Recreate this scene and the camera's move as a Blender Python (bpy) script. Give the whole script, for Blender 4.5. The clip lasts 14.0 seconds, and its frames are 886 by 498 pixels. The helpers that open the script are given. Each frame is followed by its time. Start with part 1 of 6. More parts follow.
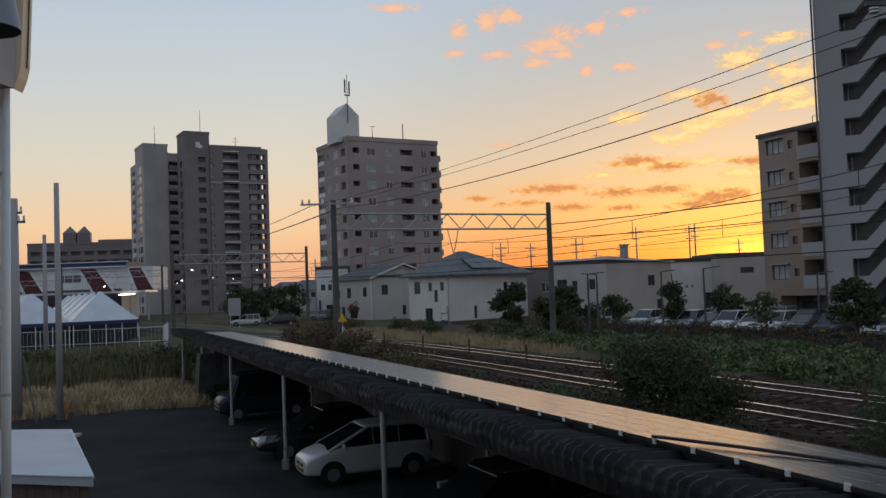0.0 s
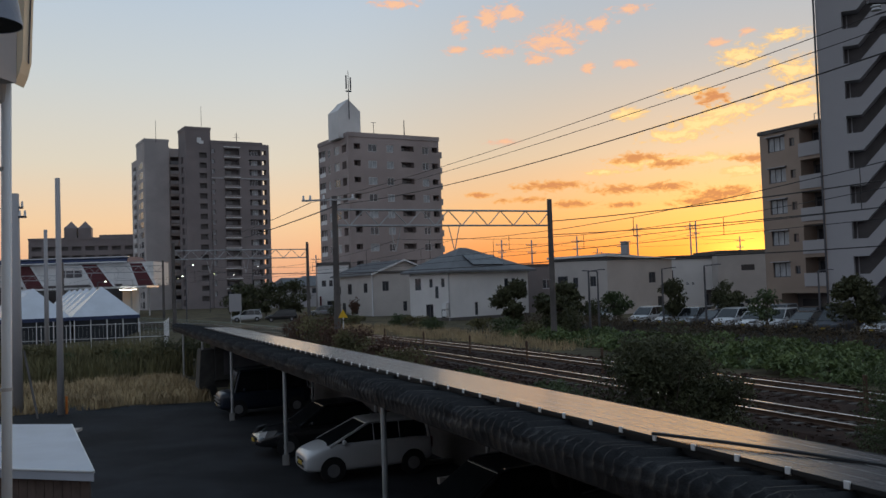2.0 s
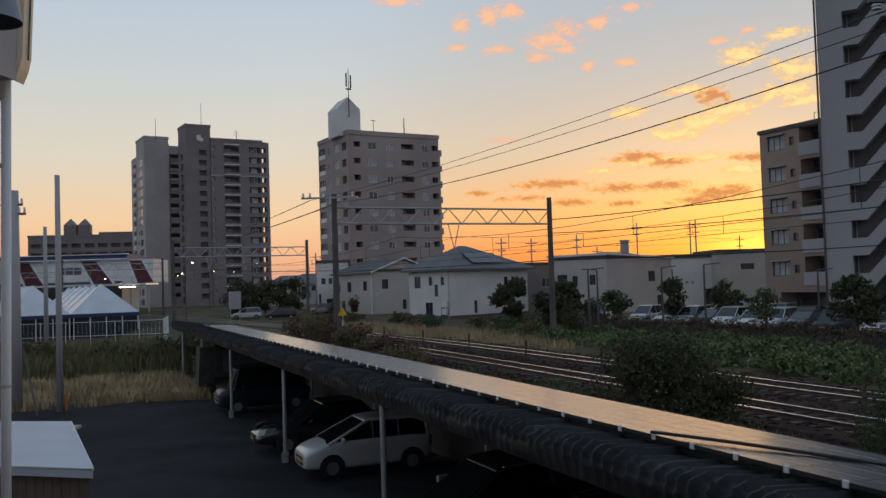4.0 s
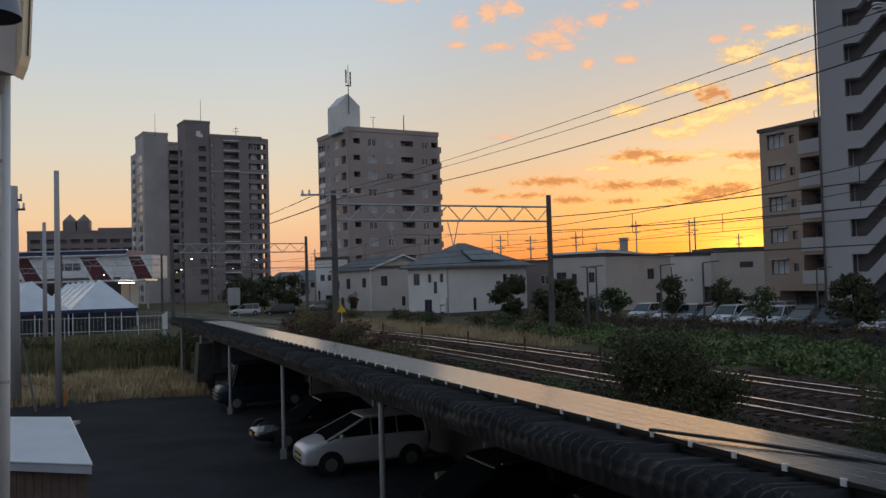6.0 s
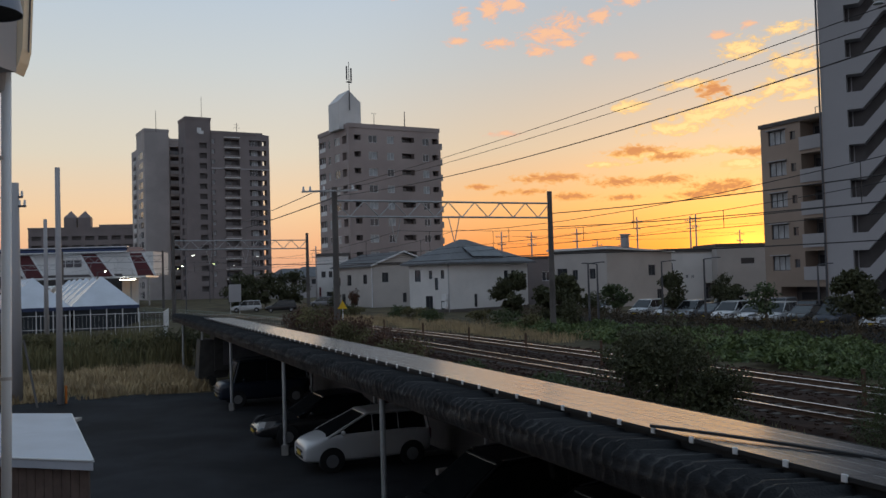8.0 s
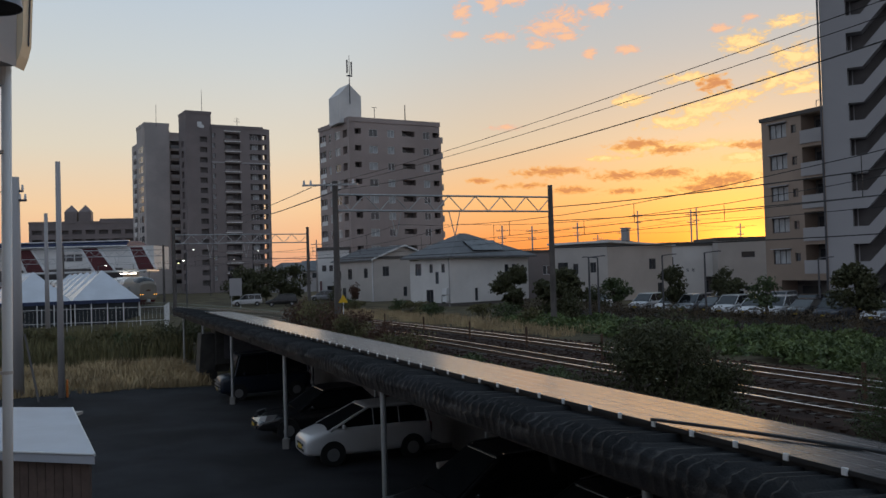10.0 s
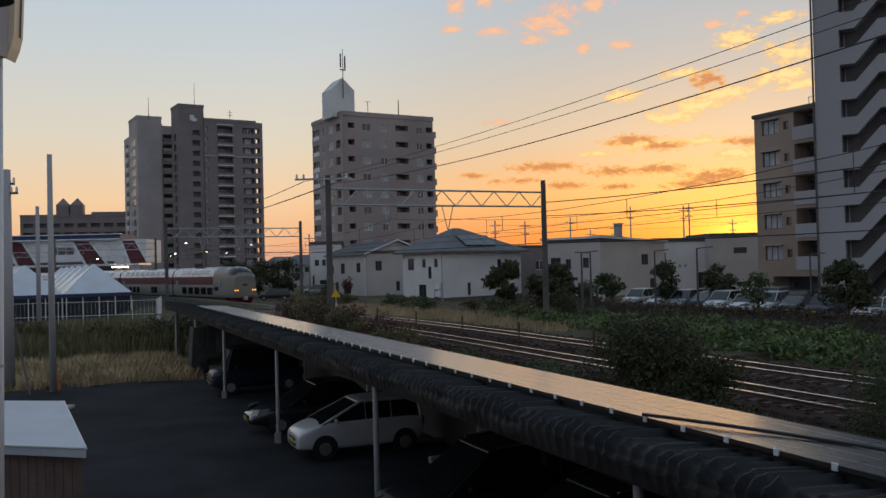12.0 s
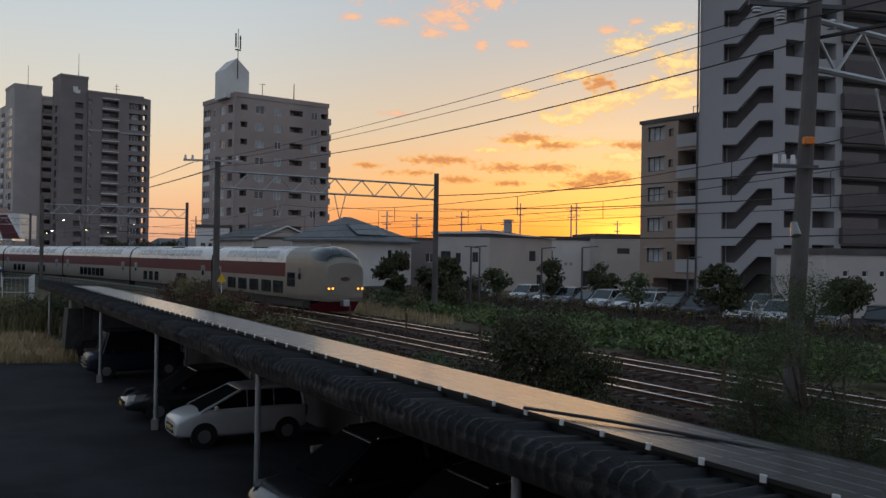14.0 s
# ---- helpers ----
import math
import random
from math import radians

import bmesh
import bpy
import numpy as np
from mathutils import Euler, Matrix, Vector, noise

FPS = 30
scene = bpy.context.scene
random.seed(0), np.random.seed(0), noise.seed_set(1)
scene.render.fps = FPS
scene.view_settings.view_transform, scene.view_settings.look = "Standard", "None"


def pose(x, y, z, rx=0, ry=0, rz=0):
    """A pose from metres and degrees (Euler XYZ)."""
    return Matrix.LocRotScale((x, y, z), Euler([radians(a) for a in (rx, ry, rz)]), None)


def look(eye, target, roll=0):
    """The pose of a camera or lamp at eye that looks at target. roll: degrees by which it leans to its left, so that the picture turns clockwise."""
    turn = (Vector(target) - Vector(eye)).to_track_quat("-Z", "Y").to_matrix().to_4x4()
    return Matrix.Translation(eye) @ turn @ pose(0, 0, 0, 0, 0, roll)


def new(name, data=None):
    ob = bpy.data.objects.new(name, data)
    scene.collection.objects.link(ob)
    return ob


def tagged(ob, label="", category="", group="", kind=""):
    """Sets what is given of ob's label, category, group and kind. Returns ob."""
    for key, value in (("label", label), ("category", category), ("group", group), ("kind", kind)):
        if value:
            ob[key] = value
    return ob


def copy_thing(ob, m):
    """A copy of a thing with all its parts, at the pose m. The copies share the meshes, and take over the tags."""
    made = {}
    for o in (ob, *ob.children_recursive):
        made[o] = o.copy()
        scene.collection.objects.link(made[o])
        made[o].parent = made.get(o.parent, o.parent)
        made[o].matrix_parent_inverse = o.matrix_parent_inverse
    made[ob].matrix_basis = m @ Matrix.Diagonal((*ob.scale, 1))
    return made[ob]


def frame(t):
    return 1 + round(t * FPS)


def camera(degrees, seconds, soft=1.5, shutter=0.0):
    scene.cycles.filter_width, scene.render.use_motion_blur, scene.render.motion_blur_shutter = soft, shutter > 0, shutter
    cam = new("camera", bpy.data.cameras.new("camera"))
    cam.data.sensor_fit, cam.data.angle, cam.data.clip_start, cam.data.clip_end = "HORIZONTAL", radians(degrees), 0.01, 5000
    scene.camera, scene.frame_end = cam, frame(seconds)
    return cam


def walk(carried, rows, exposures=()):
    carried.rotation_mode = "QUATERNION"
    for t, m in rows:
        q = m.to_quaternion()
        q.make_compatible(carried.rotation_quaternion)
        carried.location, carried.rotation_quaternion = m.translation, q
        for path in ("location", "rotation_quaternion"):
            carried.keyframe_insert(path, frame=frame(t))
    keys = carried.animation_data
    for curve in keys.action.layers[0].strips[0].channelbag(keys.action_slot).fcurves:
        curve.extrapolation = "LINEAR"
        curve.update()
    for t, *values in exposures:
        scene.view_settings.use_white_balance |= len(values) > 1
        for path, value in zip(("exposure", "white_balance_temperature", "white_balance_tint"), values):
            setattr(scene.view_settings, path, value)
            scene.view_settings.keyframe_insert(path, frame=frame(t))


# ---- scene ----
cam = camera(52.5, 14.0)
EYE = (0.0, 0.0, 4.8)
# seconds, yaw, pitch, lean
PATH = (
    (0, 0.0, 2.6, 2.1),
    (0.5, -0.005, 2.38, 2.066),
    (1, -0.014, 2.271, 2.021),
    (1.5, -0.018, 2.304, 1.982),
    (2, 0.05, 2.373, 1.903),
    (2.5, 0.036, 2.395, 1.912),
    (3, 0.038, 2.364, 1.836),
    (5.5, -0.025, 2.092, 1.632),
    (6, -0.037, 2.065, 1.539),
    (6.5, -0.055, 2.062, 1.512),
    (7, -0.022, 2.062, 1.5),
    (7.5, 0.014, 1.985, 1.588),
    (8, 0.025, 1.839, 1.59),
    (10.5, 0.066, 1.387, 1.627),
    (11, -0.017, 1.319, 1.617),
    (11.5, -0.158, 1.219, 1.585),
    (12, -0.397, 1.101, 1.397),
    (12.5, -0.906, 0.984, 1.116),
    (13, -1.858, 0.845, 0.521),
    (13.5, -3.717, 0.682, -0.177),
    (14, -7.381, 0.488, -0.912),
)
walk(cam, [(t, pose(*EYE, 90 + p, r, y)) for t, y, p, r in PATH], exposures=[(0, 0.0), (14, 0.0)])

# ---- light ----
SUN_AZ, SUN_EL = radians(19.0), radians(1.5)      # to the right of straight ahead, just over the roofs
SUN_DIR = Vector((math.sin(SUN_AZ) * math.cos(SUN_EL), math.cos(SUN_AZ) * math.cos(SUN_EL), math.sin(SUN_EL)))


class Nodes:
    """Short ways to write node trees."""

    def __init__(self, tree):
        self.tree = tree
        tree.nodes.clear()

    def put(self, n, key, value):
        if key == "operation":
            n.operation = value
        elif key == "use_clamp":
            n.use_clamp = value
        elif key == "data_type":
            n.data_type = value
        elif key == "blend_type":
            n.blend_type = value
        elif key == "interpolation_type":
            n.interpolation_type = value

    def add(self, kind, settings=None, **inputs):
        n = self.tree.nodes.new(kind)
        for key, value in (settings or {}).items():
            self.put(n, key, value)
        for key, value in inputs.items():
            slot = int(key[1:]) if key[0] == "i" and key[1:].isdigit() else key.replace("_", " ")
            if isinstance(value, bpy.types.NodeSocket):
                self.tree.links.new(value, n.inputs[slot])
            else:
                n.inputs[slot].default_value = value
        return n

    def math(self, op, a, b=0.0, clamp=False):
        return self.add("ShaderNodeMath", {"operation": op, "use_clamp": clamp}, i0=a, i1=b).outputs[0]

    def mix(self, fac, a, b, blend="MIX"):
        n = self.add("ShaderNodeMix", {"data_type": "RGBA", "blend_type": blend})
        for slot, value in ((0, fac), (6, a), (7, b)):
            if isinstance(value, bpy.types.NodeSocket):
                self.tree.links.new(value, n.inputs[slot])
            else:
                n.inputs[slot].default_value = value
        return n.outputs[2]

    def ramp(self, fac, stops):
        n = self.add("ShaderNodeValToRGB", None, Fac=fac)
        e = n.color_ramp.elements
        while len(e) < len(stops):
            e.new(0.5)
        for el, (p, c) in zip(e, stops):
            el.position, el.color = p, (*c, 1) if not isinstance(c, float) else (c, c, c, 1)
        return n.outputs[0]

    def step(self, value, lo, hi):
        return self.add("ShaderNodeMapRange", {"interpolation_type": "SMOOTHSTEP"}, Value=value, From_Min=lo, From_Max=hi).outputs[0]

    def noise(self, vector, scale, detail=4.0, rough=0.55, distort=0.0):
        return self.add("ShaderNodeTexNoise", None, Vector=vector, Scale=scale, Detail=detail, Roughness=rough, Distortion=distort).outputs[0]


# cloud banks: high and pink, gilded near the sun, low and dull
HIGH = ((-2.6, 17.7, 1.44, 0.29), (1.6, 16.2, 0.54, 0.61), (3.5, 16.6, 0.65, 0.58), (4.8, 16.9, 0.94, 0.51), (3.9, 14.6, 0.94, 0.32), (1.2, 14.8, 0.65, 0.25), (7.3, 15.0, 1.52, 0.65), (8.2, 15.6, 1.23, 0.61), (10.4, 15.8, 0.94, 0.43), (6.6, 14.0, 0.72, 0.32), (9.6, 13.3, 0.43, 0.29), (12.1, 13.4, 0.87, 0.25), (4.2, 9.0, 0.87, 0.22), (17.6, 14.1, 0.58, 0.25), (19.3, 14.6, 0.43, 0.22), (12.3, 16.6, 1.16, 0.25), (8.2, 14.4, 0.79, 0.29))
GOLD = ((16.6, 9.4, 2.17, 0.51), (14.9, 8.8, 1.99, 0.4), (18.0, 10.0, 1.62, 0.43), (15.6, 11.4, 1.52, 0.32), (11.9, 10.3, 1.16, 0.36), (19.1, 13.2, 1.3, 0.61), (21.5, 14.1, 1.16, 0.32), (21.9, 12.1, 1.52, 0.72), (21.4, 10.8, 1.81, 0.54), (22.5, 10.2, 1.44, 0.43), (13.5, 7.3, 2.71, 0.4), (16.9, 7.3, 1.81, 0.25), (18.8, 6.4, 1.44, 0.32), (10.4, 6.8, 1.3, 0.22))
LOW = ((17.1, 10.9, 0.94, 0.51), (12.5, 7.6, 1.88, 0.32), (14.4, 7.1, 1.44, 0.25), (6.8, 6.1, 2.31, 0.32), (11.2, 5.7, 1.81, 0.29), (14.2, 5.7, 1.66, 0.32), (17.3, 5.1, 2.38, 0.47), (2.5, 5.7, 0.87, 0.18), (5.2, 5.3, 1.73, 0.22), (8.2, 4.9, 1.44, 0.25), (11.4, 4.7, 1.37, 0.18), (19.2, 7.1, 1.08, 0.29), (16.1, 4.7, 1.81, 0.25))


def build_world():
    world = bpy.data.worlds.new("dusk_sky")
    scene.world = world
    world.use_nodes = True
    k = Nodes(world.node_tree)
    way = k.add("ShaderNodeTexCoord").outputs["Generated"]
    xyz = k.add("ShaderNodeSeparateXYZ", None, i0=way)
    z = xyz.outputs[2]
    dot = k.add("ShaderNodeVectorMath", {"operation": "DOT_PRODUCT"}, i0=way, i1=tuple(SUN_DIR)).outputs["Value"]
    # clear sky: away from the sun, and on the sun's side
    cool = k.ramp(k.math("ADD", z, 0.1), [(0.0, (0.16, 0.15, 0.17)), (0.10, (0.66, 0.33, 0.24)), (0.13, (0.86, 0.46, 0.26)), (0.175, (0.88, 0.60, 0.36)),
                                          (0.24, (0.71, 0.64, 0.52)), (0.33, (0.57, 0.61, 0.62)), (0.42, (0.46, 0.555, 0.66)), (0.60, (0.34, 0.44, 0.56)), (1.0, (0.24, 0.32, 0.42))])
    warm = k.ramp(k.math("ADD", z, 0.1), [(0.0, (0.3, 0.12, 0.05)), (0.10, (0.98, 0.25, 0.05)), (0.13, (0.92, 0.30, 0.075)), (0.175, (0.87, 0.46, 0.18)),
                                          (0.24, (0.66, 0.53, 0.38)), (0.33, (0.47, 0.49, 0.49)), (0.42, (0.37, 0.45, 0.53)), (0.60, (0.36, 0.45, 0.54)), (1.0, (0.24, 0.32, 0.42))])
    sky = k.mix(k.step(dot, 0.86, 0.992), cool, warm)
    # the far side of the sky is dimmer and bluer
    back = k.ramp(k.math("ADD", z, 0.1), [(0.0, (0.14, 0.14, 0.16)), (0.12, (0.36, 0.34, 0.40)), (0.3, (0.40, 0.43, 0.50)), (1.0, (0.24, 0.32, 0.42))])
    sky = k.mix(k.step(dot, -0.5, 0.75), back, sky)
    nishita = k.add("ShaderNodeTexSky")
    nishita.sky_type, nishita.sun_disc = "NISHITA", False
    nishita.sun_elevation, nishita.sun_rotation, nishita.dust_density = SUN_EL, SUN_AZ, 3.0
    sky = k.mix(0.02, sky, nishita.outputs[0], "ADD")
    # glow round the low sun
    flat = k.add("ShaderNodeVectorMath", {"operation": "MULTIPLY"}, i0=way, i1=(1.0, 1.0, 1.7)).outputs[0]
    flat = k.add("ShaderNodeVectorMath", {"operation": "NORMALIZE"}, i0=flat).outputs[0]
    near = k.add("ShaderNodeVectorMath", {"operation": "DOT_PRODUCT"}, i0=flat, i1=tuple(SUN_DIR)).outputs["Value"]
    glow = k.math("POWER", k.math("MAXIMUM", near, 0.0), 110.0)
    sky = k.mix(glow, sky, (0.46, 0.24, 0.0, 1), "ADD")
    core = k.math("POWER", k.math("MAXIMUM", near, 0.0), 1100.0)
    sky = k.mix(core, sky, (0.9, 0.62, 0.10, 1), "ADD")
    # broken cloud: azimuth, elevation and half extents of each bank, in degrees
    az = k.math("ARCTAN2", xyz.outputs[0], xyz.outputs[1])
    el = k.math("ARCSINE", z)
    flat_way = k.add("ShaderNodeCombineXYZ", None, i0=az, i1=el, i2=0.0).outputs[0]
    wisp = k.noise(k.add("ShaderNodeVectorMath", {"operation": "MULTIPLY"}, i0=flat_way, i1=(46.0, 90.0, 1.0)).outputs[0], 1.0, 8.0, 0.68, 1.2)
    tuft = k.noise(k.add("ShaderNodeVectorMath", {"operation": "MULTIPLY"}, i0=flat_way, i1=(120.0, 260.0, 1.0)).outputs[0], 1.0, 3.0, 0.6)
    ragged = k.math("ADD", k.math("MULTIPLY", wisp, 3.0), k.math("SUBTRACT", k.math("MULTIPLY", tuft, 1.1), 0.25))
    for banks, colour, core, amount in ((HIGH, (0.88, 0.50, 0.36, 1), (1.0, 0.56, 0.32, 1), 0.9), (GOLD, (1.05, 0.62, 0.20, 1), (1.2, 0.82, 0.34, 1), 0.9), (LOW, (1.0, 0.44, 0.10, 1), (0.72, 0.28, 0.10, 1), 0.92)):
        least = None
        for ca, ce, ra, re in banks:
            d = k.add("ShaderNodeVectorMath", {"operation": "SUBTRACT"}, i0=flat_way, i1=(radians(ca), radians(ce), 0.0)).outputs[0]
            d = k.add("ShaderNodeVectorMath", {"operation": "MULTIPLY"}, i0=d, i1=(0.8 / radians(ra), 0.8 / radians(re), 0.0)).outputs[0]
            d = k.add("ShaderNodeVectorMath", {"operation": "LENGTH"}, i0=d).outputs["Value"]
            least = d if least is None else k.math("MINIMUM", least, d)
        body = k.math("SUBTRACT", ragged, least)
        mask = k.step(body, 0.74, 1.5)
        tone = k.mix(k.step(body, 1.05, 1.7), colour, core)
        sky = k.mix(k.math("MULTIPLY", mask, amount), sky, tone)
    bg = k.add("ShaderNodeBackground", None, Color=sky, Strength=1.0)
    k.add("ShaderNodeOutputWorld", None, Surface=bg.outputs[0])


build_world()
sun = new("sun", bpy.data.lights.new("sun", "SUN"))
sun.data.energy, sun.data.angle, sun.data.color = 0.5, radians(2.0), (1.0, 0.62, 0.32)
sun.matrix_world = look((0, 0, 60), Vector((0, 0, 60)) - SUN_DIR)

# ---- materials ----


def material(name, colour, rough=0.7, metal=0.0, vary=0.25, scale=3.0, bump=0.15, fine=40.0, second=None, emit=0.0, spec=0.5, coat=0.0, per_piece=0.0):
    """A surface with stains at one scale and grain at another."""
    m = bpy.data.materials.new(name)
    m.use_nodes = True
    k = Nodes(m.node_tree)
    at = k.add("ShaderNodeTexCoord").outputs["Object"]
    wide = k.noise(at, scale, 5.0, 0.6, 0.3)
    grain = k.noise(at, fine, 3.0, 0.6)
    dark = tuple(c * (1 - vary) for c in colour)
    light = tuple(min(1.0, c * (1 + vary)) for c in (second or colour))
    base = k.mix(k.step(wide, 0.3, 0.7), (*dark, 1), (*light, 1))
    base = k.mix(k.math("MULTIPLY", grain, vary), base, (*[c * 0.55 for c in colour], 1))
    if per_piece:
        r = k.add("ShaderNodeObjectInfo").outputs["Random"]
        base = k.mix(k.math("MULTIPLY", r, per_piece), base, (*[c * 0.5 for c in colour], 1))
    gloss = k.math("ADD", k.math("MULTIPLY", wide, 0.25 * rough), rough * 0.87, True)
    b = k.add("ShaderNodeBump", None, Strength=bump, Distance=0.02, Height=grain)
    s = k.add("ShaderNodeBsdfPrincipled", None, Base_Color=base, Roughness=gloss, Metallic=metal, Normal=b.outputs[0], Coat_Weight=coat)
    s.inputs["Specular IOR Level"].default_value = spec
    if emit:
        s.inputs["Emission Color"].default_value, s.inputs["Emission Strength"].default_value = (*colour, 1), emit
    k.add("ShaderNodeOutputMaterial", None, Surface=s.outputs[0])
    return m


def glass(name, colour, rough=0.05, coat=0.0):
    m = bpy.data.materials.new(name)
    m.use_nodes = True
    k = Nodes(m.node_tree)
    at = k.add("ShaderNodeTexCoord").outputs["Object"]
    tone = k.mix(k.noise(at, 0.7, 2.0), (*colour, 1), (*[c * 0.5 for c in colour], 1))
    s = k.add("ShaderNodeBsdfPrincipled", None, Base_Color=tone, Roughness=rough)
    s.inputs["Specular IOR Level"].default_value = 0.8
    s.inputs["Coat Weight"].default_value, s.inputs["Coat Roughness"].default_value = coat, 0.24
    s.inputs["Coat IOR"].default_value = 1.75
    k.add("ShaderNodeOutputMaterial", None, Surface=s.outputs[0])
    return m


